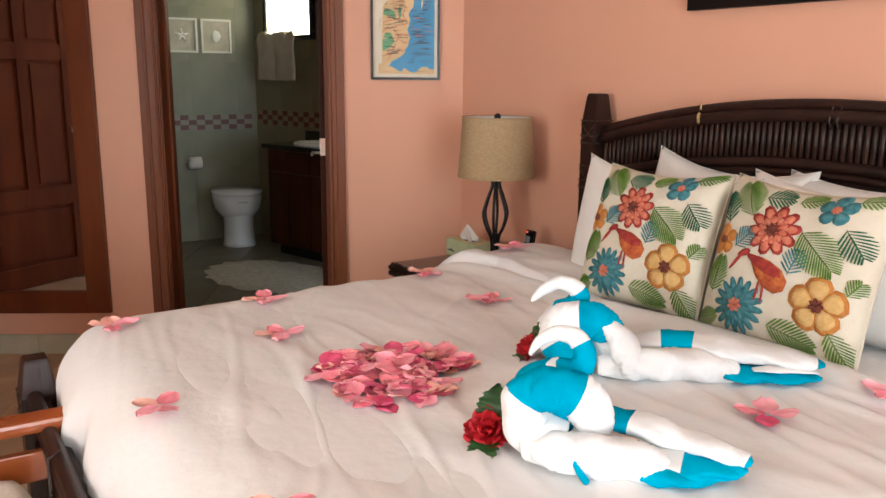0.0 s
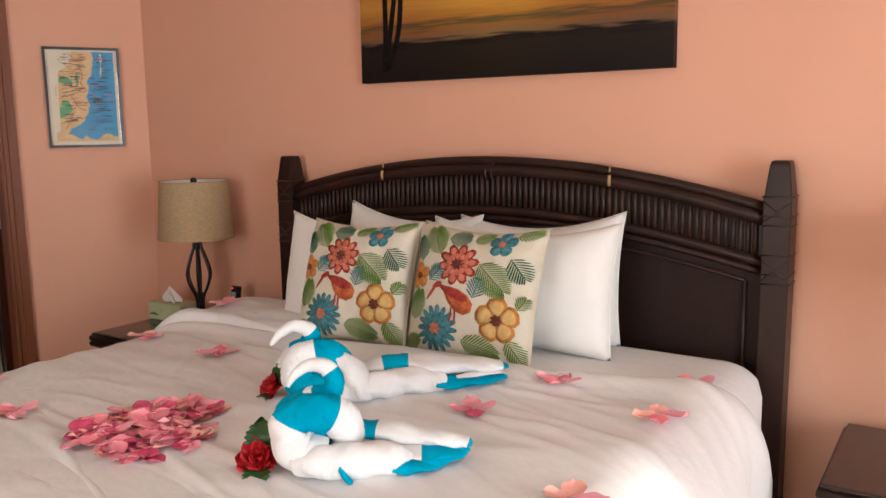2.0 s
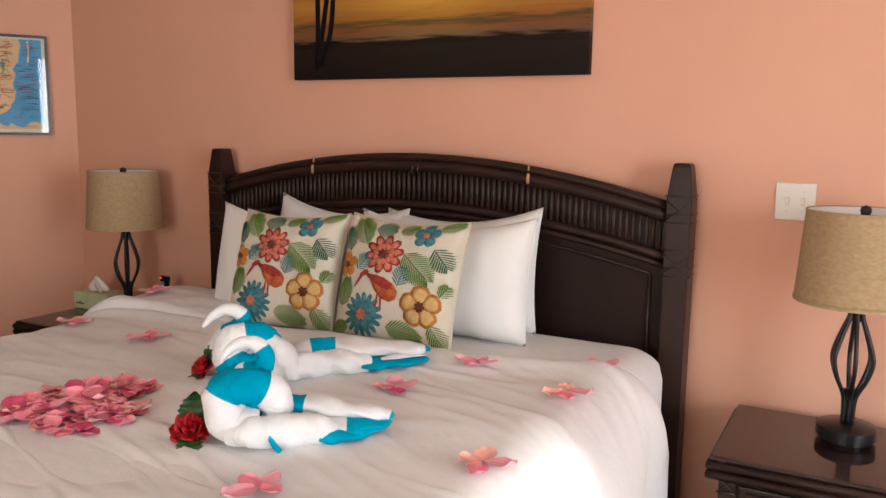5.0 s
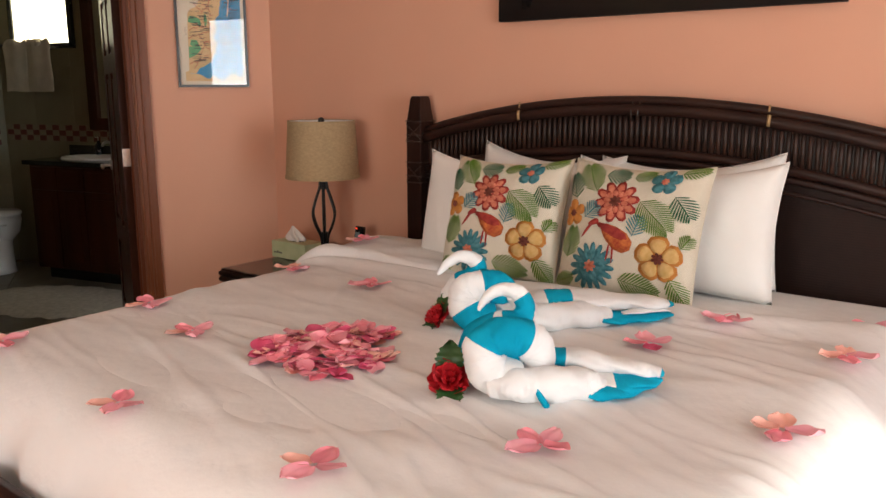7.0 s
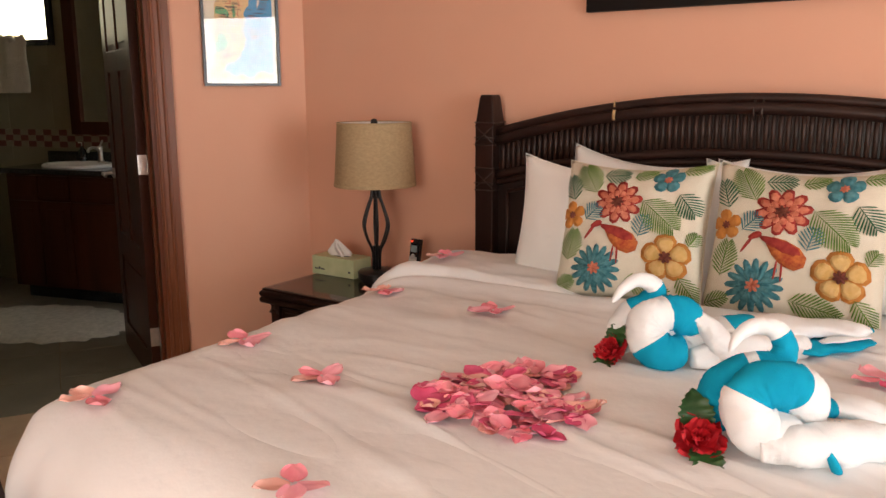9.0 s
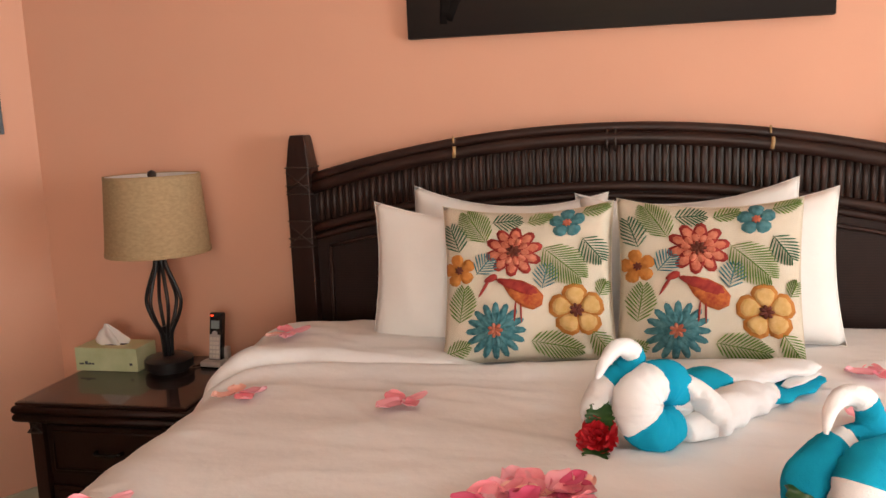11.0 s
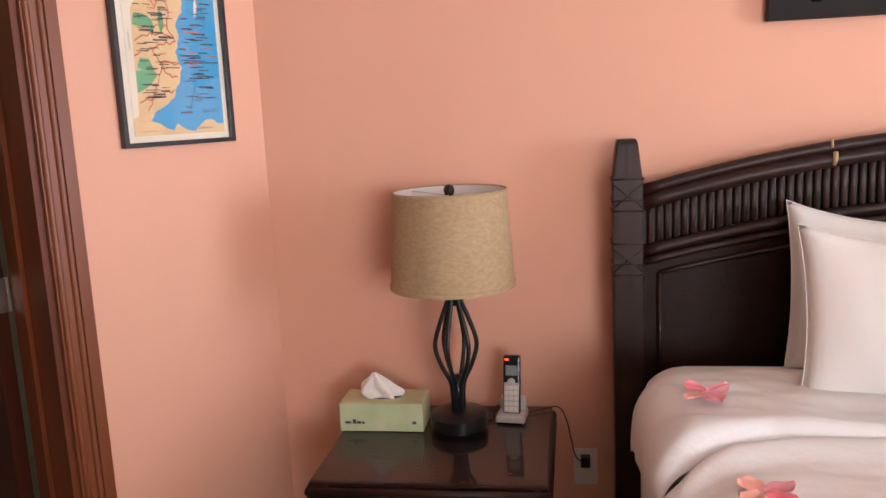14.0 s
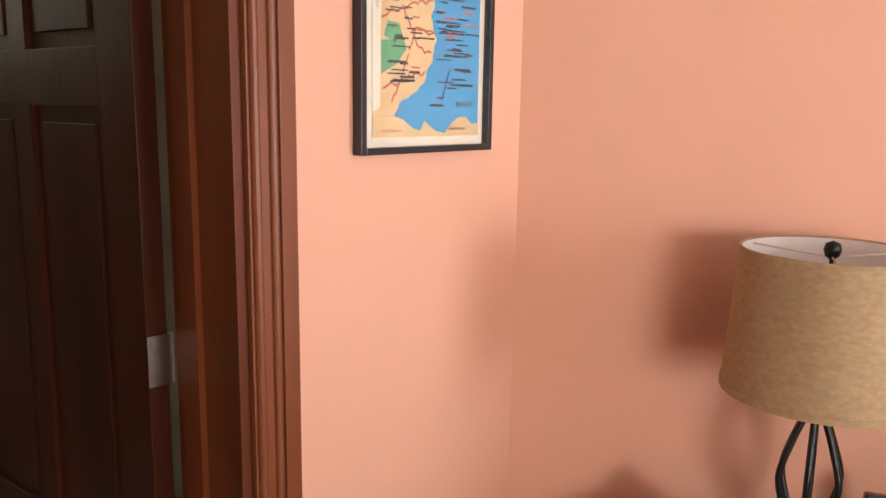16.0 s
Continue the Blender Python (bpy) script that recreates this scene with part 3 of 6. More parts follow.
ra.color_ramp.elements[1].position, ra.color_ramp.elements[1].color = stops[-1][0], (*stops[-1][1], 1)
for p, c in stops[1:-1]:
    ra.color_ramp.elements.new(p).color = (*c, 1)
dv = n.new("ShaderNodeMath")
dv.operation = "MULTIPLY_ADD"
dv.inputs[1].default_value, dv.inputs[2].default_value = 1 / 0.80, -0.006
l.new(ma.outputs[0], dv.inputs[0])
l.new(dv.outputs[0], ra.inputs["Fac"])
gx, gq, gs, gm = n.new("ShaderNodeMath"), n.new("ShaderNodeMath"), n.new("ShaderNodeMapRange"), n.new("ShaderNodeMix")
gx.operation, gx.inputs[1].default_value = "SUBTRACT", 0.64
l.new(sep.outputs["X"], gx.inputs[0])
gq.operation = "ABSOLUTE"
l.new(gx.outputs[0], gq.inputs[0])
gs.interpolation_type = "SMOOTHSTEP"
gs.inputs["From Min"].default_value, gs.inputs["From Max"].default_value, gs.inputs["To Min"].default_value, gs.inputs["To Max"].default_value = 0.0, 0.42, 1.0, 0.0
l.new(gq.outputs[0], gs.inputs["Value"])
gm.data_type, gm.blend_type = "RGBA", "MULTIPLY"
gm.inputs[0].default_value = 1.0
tone = n.new("ShaderNodeValToRGB")
tone.color_ramp.elements[0].color, tone.color_ramp.elements[1].color = (0.72, 0.62, 0.75, 1), (1.0, 1.0, 0.9, 1)
l.new(gs.outputs[0], tone.inputs["Fac"])
l.new(ra.outputs["Color"], gm.inputs[6])
l.new(tone.outputs["Color"], gm.inputs[7])
l.new(gm.outputs[2], pb.inputs["Base Color"])
M["sunset"] = pm
part("canvas", gbox(0, 1.27, -0.034, -0.001, 0, 0.80), M["sunset"], painting, "stretched canvas with golden sky and dark beach", bevel=0.002)
# palm trunks standing proud of the canvas as thick paint
for pts in ([(0.118, 0.04), (0.125, 0.20), (0.12, 0.5), (0.10, 0.70)], [(0.125, 0.06), (0.15, 0.20), (0.19, 0.42), (0.24, 0.6)], [(0.135, 0.05), (0.19, 0.20), (0.205, 0.45), (0.22, 0.72)]):
    part("palm_trunk", gtube([(x, -0.034, z) for x, z, *_ in smooth_path([(a, b) for a, b in pts], 6)], 0.012, 8, flat=1.0).moved(Matrix.Diagonal((1, 0.12, 1, 1)) @ pose(0, -0.25, 0)), M["dark_paint"], painting, "dark palm trunk in thick paint", smooth=True)

# switch plate
plate = thing("light_switch", pose(3.703, 0, 1.267), "ivory double light switch plate on the salmon wall", "switch")
part("plate", gbox(-0.058, 0.058, -0.007, -0.001, -0.058, 0.058), M["switch"], plate, bevel=0.002)
for x in (-0.023, 0.023):
    part("toggle", gbox(x - 0.004, x + 0.004, -0.02, -0.007, -0.004, 0.012), M["switch"], plate, "ivory toggle", bevel=0.001)
    part("toggle_slot", gbox(x - 0.007, x + 0.007, -0.0082, -0.0071, -0.014, 0.014), M["seat"], plate)
    for z in (-0.03, 0.03):
        part("screw", glathe([(0.003, 0), (0.003, 0.0014), (0, 0.0018)], 8).moved(pose(x, -0.007, z, 90)), M["steel"], plate)

# outlet low beside the bedside cabinet
outlet = thing("wall_outlet", pose(1.262, 0, 0.40), "ivory wall outlet with a plugged black cord", "outlet")
part("plate", gbox(-0.035, 0.035, -0.006, -0.001, -0.057, 0.057), M["switch"], outlet, bevel=0.0015)
part("plug", gbox(-0.014, 0.014, -0.035, -0.006, 0.008, 0.04), M["plastic_black"], outlet, bevel=0.003)


# ---- bed ----
bed = thing("bed", pose(0, 0, 0), "king bed with an arched dark rattan headboard and low footboard", "bed")
BX0, BX1 = 1.338, 3.414
BC = (BX0 + BX1) / 2


def arch(x, top, drop):
    s = (x - BC) / (0.5 * (BX1 - BX0) - 0.09)
    return top - drop * s * s


def post(x0, x1, y0, y1, h, neck):
    g = gbox(x0, x1, y0, y1, 0, h - neck)
    cx, cy, wx, wy = (x0 + x1) / 2, (y0 + y1) / 2, (x1 - x0) / 2, (y1 - y0) / 2
    k = len(g.v)
    for z, s in ((h - neck, 1.0), (h - 0.012, 0.72), (h, 0.62)):
        g.v += [(cx + a * wx * s, cy + b * wy * s, z) for a, b in ((-1, -1), (1, -1), (1, 1), (-1, 1))]
    for r in range(2):
        for i in range(4):
            a, b = k + r * 4 + i, k + r * 4 + (i + 1) % 4
            g.f.append((a, b, b + 4, a + 4))
            g.m.append(0)
    g.f.append((k + 8, k + 9, k + 10, k + 11))
    g.m.append(0)
    return g


def bound(x0, x1, y0, y1, z, cross=True):
    """Cane wound round a square post, with a crossed strand on the front."""
    g = G()
    e = 0.001
    for k in range(3):
        zz = z + (k - 1) * 0.008 + (0.05 if k == 2 else 0) - (0.02 if k == 0 else 0)
        g.join(gtube([(x0 - e, y0 - e, zz), (x1 + e, y0 - e, zz), (x1 + e, y1 + e, zz), (x0 - e, y1 + e, zz), (x0 - e, y0 - e, zz)], 0.0028, 6))
    if cross:
        g.join(gtube([(x0, y0 - e, z - 0.02), (x1, y0 - e, z + 0.045)], 0.0022, 6)).join(gtube([(x1, y0 - e, z - 0.02), (x0, y0 - e, z + 0.045)], 0.0022, 6))
    return g


head = part("headboard", gbox(BX0 + 0.06, BX1 - 0.06, -0.075, -0.045, 0.30, 0.62), M["dark_wood"], bed, "arched dark rattan headboard")
for x0 in (BX0 + 0.006, BX1 - 0.082):
    p_ = part("post", post(x0, x0 + 0.08, -0.125, -0.035, 1.378, 0.115), M["dark_post"], head, "tapered dark bedpost", bevel=0.004)
    for z in (1.215, 1.04):
        part("post_binding", bound(x0, x0 + 0.08, -0.125, -0.035, z), M["binding"], head, "cane binding", smooth=True)
XS = [BX0 + 0.085 + (BX1 - BX0 - 0.17) * k / 40 for k in range(41)]
part("top_rail", gtube([(x, -0.085, arch(x, 1.368, 0.130)) for x in XS], 0.017, 10).join(gtube([(x, -0.095, arch(x, 1.336, 0.130)) for x in XS], 0.021, 10)), M["dark_post"], head, "double curved rattan rail", smooth=True)
part("middle_rail", gtube([(x, -0.092, arch(x, 1.190, 0.118)) for x in XS], 0.016, 10).join(gtube([(x, -0.088, arch(x, 1.160, 0.118)) for x in XS], 0.012, 10)), M["dark_post"], head, "curved rattan rail", smooth=True)


def arched_panel(z0, top, drop, y0, y1, x0=BX0 + 0.08, x1=BX1 - 0.08, low=None):
    g = G()
    xs = [x0 + (x1 - x0) * k / 40 for k in range(41)]
    for x in xs:
        zt, zb = arch(x, top, drop), (z0 if low is None else arch(x, *low))
        g.v += [(x, y0, zb), (x, y0, zt), (x, y1, zt), (x, y1, zb)]
    for i in range(40):
        for k in range(4):
            a, b = i * 4 + k, i * 4 + (k + 1) % 4
            g.f.append((a, b, b + 4, a + 4))
            g.m.append(0)
    g.f += [(0, 1, 2, 3), tuple(len(g.v) - 4 + k for k in range(4))]
    g.m += [0, 0]
    return g


part("slat_backing", arched_panel(0, 1.345, 0.135, -0.076, -0.066, low=(1.165, 0.118)), M["dark_wood"], head)
part("cane_panel", arched_panel(0.62, 1.155, 0.118, -0.082, -0.055), M["cane"], head, "dark woven cane panel")
part("panel_trim", gtube([(x, -0.088, arch(x, 1.118, 0.118)) for x in XS[1:-1]], 0.007, 8).join(gtube([(XS[1], -0.088, 0.62), (XS[1], -0.088, arch(XS[1], 1.118, 0.118))], 0.007, 8)).join(gtube([(XS[-2], -0.088, 0.62), (XS[-2], -0.088, arch(XS[-2], 1.118, 0.118))], 0.007, 8)), M["dark_post"], head, smooth=True)
reed = gtube([(0, 0, 0), (0, 0, 0.135)], 0.0078, 8).mesh("slat", [M["reed"]], smooth=True)
NS = 84
for k in range(NS):
    x = BX0 + 0.108 + (BX1 - BX0 - 0.216) * k / (NS - 1)
    zb = arch(x, 1.192, 0.118)
    part("slat", reed, M["reed"], head, at=Matrix.Translation((x, -0.083, zb)) @ Matrix.Diagonal((1, 1, (arch(x, 1.335, 0.135) - zb) / 0.135, 1)))
for x, w in ((1.905, 0.006), (2.845, 0.006)):
    z = arch(x, 1.355, 0.135)
    part("worn_binding", gtube([(x, -0.112, z - 0.030), (x + 0.002, -0.1185, z - 0.012), (x + 0.002, -0.114, z + 0.004)], w, 8).join(gtube([(x - 0.003, -0.103, z + 0.014), (x - 0.003, -0.100, z + 0.036)], 0.0035, 8)), M["bare_cane"], head, "pale worn cane binding", smooth=True)
for x in (2.375, 2.40):
    z = arch(x, 1.355, 0.135)
    z -= 0.014
    part("rail_binding", gtube([(x, -0.10, z - 0.042), (x, -0.119, z - 0.02), (x, -0.108, z + 0.006), (x, -0.09, z + 0.036)], 0.004, 6), M["binding"], head, smooth=True)

foot = part("footboard", gbox(BX0 + 0.09, BX1 - 0.09, -2.135, -2.105, 0.20, 0.585), M["dark_wood"], bed, "low dark rattan footboard", bevel=0.003)
for x0 in (BX0 + 0.055, BX1 - 0.145):
    part("post", post(x0, x0 + 0.094, -2.175, -2.085, 0.70, 0.10), M["dark_post"], foot, "short tapered bedpost", bevel=0.004)
    part("post_binding", bound(x0, x0 + 0.094, -2.175, -2.085, 0.545), M["binding"], foot, "cane binding", smooth=True)
for z, r in ((0.60, 0.02), (0.565, 0.02), (0.47, 0.013), (0.445, 0.013), (0.24, 0.016)):
    part("foot_rail", gtube([(BX0 + 0.12, -2.142, z), (BX1 - 0.12, -2.142, z)], r, 10), M["dark_post"], foot, "rattan rail", smooth=True)
for x in (1.905, 2.375, 2.845):
    part("rail_binding", gtube([(x - 0.02, -2.165, 0.545), (x + 0.02, -2.168, 0.615)], 0.0035, 6).join(gtube([(x + 0.02, -2.165, 0.545), (x - 0.02, -2.168, 0.615)], 0.0035, 6)).join(gtube([(x, -2.16, 0.43), (x, -2.168, 0.50), (x, -2.166, 0.61), (x, -2.14, 0.624)], 0.004, 6)), M["binding"], foot, "crossed cane binding", smooth=True)
for x0 in (BX0 + 0.03, BX1 - 0.06):
    part("side_rail", gbox(x0, x0 + 0.03, -2.10, -0.12, 0.18, 0.34), M["dark_wood"], bed, bevel=0.004)

# mattress with its fitted sheet
MX0, MX1 = 1.40, 3.385


def rounded_slab(x0, x1, y0, y1, z0, z1, r, nx=48, ny=48):
    """The top and sides of a soft slab."""
    def fn(u, v):
        def ax(t, a, b):
            L = b - a
            s = -(z1 - z0) + t * (L + 2 * (z1 - z0))
            if s < 0:
                return a, -s
            if s > L:
                return b, s - L
            return a + s, 0
        x, dx = ax(u, x0, x1)
        y, dy = ax(v, y0, y1)
        d = max(dx, dy)
        rc = 0.16
        px_, py_ = max(0.0, rc - min(x - x0, x1 - x)) / rc, max(0.0, rc - min(y - y0, y1 - y)) / rc
        if px_ > 0 and py_ > 0:
            x += math.copysign(px_ * (1 - math.sqrt(1 - py_ * py_ / 2)) * rc, (x0 + x1) / 2 - x)
            y += math.copysign(py_ * (1 - math.sqrt(1 - px_ * px_ / 2)) * rc, (y0 + y1) / 2 - y)
        ex, ey = min(x - x0, x1 - x), min(y - y0, y1 - y)
        z = z1 - d
        for e in (ex, ey):
            if e < r:
                z -= (r - math.sqrt(max(0, r * r - (r - e) ** 2))) * (1 if d == 0 else 0)
        if d > 0:
            z = z1 - r * 0.6 - d
        return x, y, max(z0, z)
    return ggrid(fn, nx, ny)


mattress = thing("mattress", None, "thick mattress under a white fitted sheet", "mattress")
part("sheet", rounded_slab(MX0, MX1, -1.99, -0.13, 0.36, 0.790, 0.12, 110, 110), M["cotton"], mattress, "white fitted sheet", smooth=True)
part("box_base", gbox(MX0 + 0.01, MX1 - 0.01, -2.04, -0.13, 0.20, 0.36), M["cotton"], mattress, bevel=0.01)


# duvet: top with folds, falling over both sides and the foot
def duvet_point(u, v):
    A, R, D = 0.865, 0.19, 0.30  # half of the flat width, the roll of the edge, the fall below it
    L = A + R * 1.57 + D
    s = (u * 2 - 1) * L
    y_head, y_foot = -0.70, -1.93
    LY = (y_head - y_foot) + R * 1.57 + 0.22
    t = v * LY
    def roll(q, flat, r):
        if q <= flat:
            return q, 0.0
        if q <= flat + r * 1.57:
            a = (q - flat) / r
            return flat + r * math.sin(a), r * (1 - math.cos(a))
        return flat + r, r + (q - flat - r * 1.57)
    ax, dx = roll(abs(s), A, R)
    ay, dy = roll(t, y_head - y_foot, R * 0.9)
    if dx > 0 and dy > 0:
        # the corner turns round in plan as well
        k = dx * dy / (dx * dx + dy * dy + 0.008)
        ax -= 0.19 * k
        ay -= 0.17 * k
    drop = (dx**3 + dy**3) ** (1 / 3)
    x = 2.372 + math.copysign(ax + (-0.04 if s < 0 else 0.012) * min(1, ax / 0.8), s)
    y = y_head - ay
    z = 0.796 - drop
    # slight crown and long lines of strain
    z += 0.006 * math.cos((x - 2.37) * 1.2) - 0.020 * max(0, (-y - 1.2))
    side = min(1, dx / 0.2)
    w = noise.noise(Vector((x * 1.4, y * 5.2, 3.1))) * 0.008 + noise.noise(Vector((x * 3.1 + y * 2.0, y * 9 - x * 2, 7.7))) * 0.009
    ridge = 1 - abs(noise.noise(Vector((x * 1.1 + y * 0.8, y * 6.5 + x * 1.3, 11.3)))) * 5
    w += 0.0055 * max(0, ridge) * (0.35 + max(0, noise.noise(Vector((x * 0.9, y * 0.9, 5.0)))) * 1.6)
    ridge2 = 1 - abs(noise.noise(Vector((x * 2.4 - y * 1.9, y * 3.2 + x * 2.6, 21.3)))) * 6
    w += 0.0040 * max(0, ridge2) * max(0, 0.3 + noise.noise(Vector((x * 1.3, y * 1.1, 9.0))) * 2)
    ridge3 = 1 - abs(noise.noise(Vector((x * 1.7 + y * 0.6, y * 11 + x * 0.8, 31.3)))) * 4.5
    w += 0.0060 * max(0, ridge3) * max(0, 0.4 + noise.noise(Vector((x * 1.9, y * 1.5, 2.0))) * 2)
    # sharp strain lines running from the pillows to the far edge
    ridge4 = 1 - abs(noise.noise(Vector(((x * 0.9 - y * 0.45) * 1.1, (x * 0.42 + y * 0.9) * 12, 41.0)))) * 5
    w += 0.0085 * max(0, ridge4) * max(0, min(1, (x - 2.45) / 0.4)) * (0.4 + max(0, noise.noise(Vector((x * 2, y * 2, 6.0)))) * 2)
    if dy > 0.0:
        f = min(1, dy / 0.22) ** 2
        fold = math.sin(x * 19 + 2.2 * noise.noise(Vector((x * 2.1, 0, 1)))) * 0.020 + noise.noise(Vector((x * 16, z * 2, 4))) * 0.018
        y -= f * fold
    if dx > 0.0:
        f = min(1, dx / 0.22) ** 2
        fold = math.sin(y * 15 + 3 * noise.noise(Vector((y * 2.2, 1, 1)))) * 0.020 + noise.noise(Vector((y * 8, z * 2.5, 8))) * 0.020
        x += math.copysign(f * fold + 0.0, s)
    z += w * (1 - 0.7 * max(side, min(1, dy / 0.2)))
    # the turned edge at the head, a soft doubled band
    cl = lambda q: max(0.0, min(1.0, q))
    z += 0.022 * math.exp(-(((t - 0.065) / 0.055) ** 2))
    if t < 0.04:
        z -= 0.040 * (1 - t / 0.04) ** 2
    wave = -0.15 * cl((1.72 - x) / 0.3) ** 2 + 0.09 * cl((x - 2.2) / 0.5) + 0.14 * cl((x - 2.9) / 0.4) + 0.012 * math.sin(x * 6.1)
    y += wave * max(0, 1 - t / 0.6) ** 1.5
    return x, y, z


def duvet_height(x, y, reach=0.0):
    """The duvet's height under a spot on its top."""
    if reach:
        return max(duvet_height(x + a * reach, y + b * reach) for a, b in ((0, 0), (1, 0), (-1, 0), (0, 1), (0, -1)))
    if y > -0.66:
        return 0.838 if x < 1.95 else 0.788
    u, v = 0.5 + (x - 2.37) / 2.9, (-0.70 - y) / 1.8
    for _ in range(8):
        px, py, pz = duvet_point(u, v)
        u, v = min(1, max(0, u + (x - px) / 2.9)), min(1, max(0, v + (py - y) / 1.8))
    return pz


duvet = thing("duvet", None, "rumpled white cotton duvet hanging over both sides of the bed", "duvet")
part("cover", ggrid(duvet_point, 250, 190), M["cotton"], duvet, "rumpled white cotton cover", smooth=True)



def fold_fn(u, v):
    """The duvet's head end turned back over itself beside the pillows, rounded over the mattress edge."""
    a, r, fall, top = u * 0.86, 0.10, 0.10, 0.835
    if a < fall:
        x, z = 1.375, top - r - (fall - a)
    elif a < fall + r * 1.57:
        th = (a - fall) / r
        x, z = 1.375 + r * (1 - math.cos(th)), top - r + r * math.sin(th)
    else:
        x, z = 1.375 + r + a - fall - r * 1.57, top
    y = -0.760 + 0.44 * v + 0.012 * math.sin(x * 9) - 0.10 * max(0, min(1, (1.62 - x) / 0.25)) * (1 - v)
    z -= 0.045 * max(0, 1 - v / 0.10) ** 2 + 0.050 * max(0, (v - 0.80) / 0.20) ** 2 + 0.045 * max(0, (u - 0.82) / 0.18) ** 2
    z += 0.014 * noise.noise(Vector((x * 4, y * 9, 2.0))) + 0.008 * noise.noise(Vector((x * 9 + y * 4, y * 14, 5.0)))
    x -= 0.012 * noise.noise(Vector((y * 9, z * 6, 3.0)))
    return x, y, z


part("folded_edge", ggrid(fold_fn, 90, 50), M["cotton"], duvet, "turned-back soft white edge", smooth=True)

# ---- pillows ----
def pillow_geo(w, h, t, seed, nu=34, nv=30, sag=0.04):
    """A stuffed pillow standing in the x-z plane, its front towards -y, base at z = 0."""
    g = G()
    def at(u, v, side):
        a, b = 2 * u - 1, 2 * v - 1
        body = (max(0, 1 - abs(a) ** 2.6) ** 0.45) * (max(0, 1 - abs(b) ** 2.6) ** 0.45)
        x = a * w / 2 * (1 - 0.055 * (1 - b * b)) 
        z = h / 2 + b * h / 2 * (1 - 0.07 * (1 - a * a)) - sag * max(0, b) * (1 - a * a)
        wr = noise.noise(Vector((x * 7, z * 7, seed))) * 0.010 + noise.noise(Vector((x * 16 + z * 5, z * 9, seed + 3))) * 0.005
        corner = abs(a * b) ** 3
        y = -side * (t / 2 * body + wr * min(1, body * 1.6)) + 0.012 * corner * noise.noise(Vector((a * 2, b * 2, seed)))
        return x, y, z
    f, bk = ggrid(lambda u, v: at(u, v, 1), nu, nv), ggrid(lambda u, v: at(u, v, -1), nu, nv)
    return f.join(bk), at


def pillow(name, label, w, h, t, m, seed, mat, group, category="pillow", sag=0.04):
    ob = thing(name, m, label, category, group)
    g, at = pillow_geo(w, h, t, seed, sag=sag)
    part("cover", g, mat, ob, smooth=True, weld=True)
    hem = [Vector(at(1, v / 20, 1)) for v in range(21)] + [Vector(at(1 - u / 20, 1, 1)) for u in range(1, 21)] + [Vector(at(0, 1 - v / 20, 1)) for v in range(1, 21)] + [Vector(at(u / 20, 0, 1)) for u in range(1, 21)]
    part("seam", gtube(hem, 0.0014, 6), mat, ob, smooth=True)
    return ob, at


pillow("pillow", "plump white cotton pillow leaning on the headboard", 0.60, 0.44, 0.15, pose(2.060, -0.24, 0.765, -13, 3, 1), 1.0, M["pillow"], "white bed pillows")
pillow("pillow", "plump white cotton pillow leaning on the headboard", 0.64, 0.44, 0.15, pose(2.622, -0.23, 0.765, -13, -3.5, -1), 2.0, M["pillow"], "white bed pillows")
pillow("pillow", "soft white pillow resting against another pillow", 0.67, 0.41, 0.17, pose(2.062, -0.51, 0.782, -11, 1, 0), 3.0, M["pillow"], "white bed pillows")
pillow("pillow", "soft white pillow resting against another pillow", 0.68, 0.42, 0.17, pose(2.645, -0.42, 0.785, -13, -1, 0), 4.0, M["pillow"], "white bed pillows")


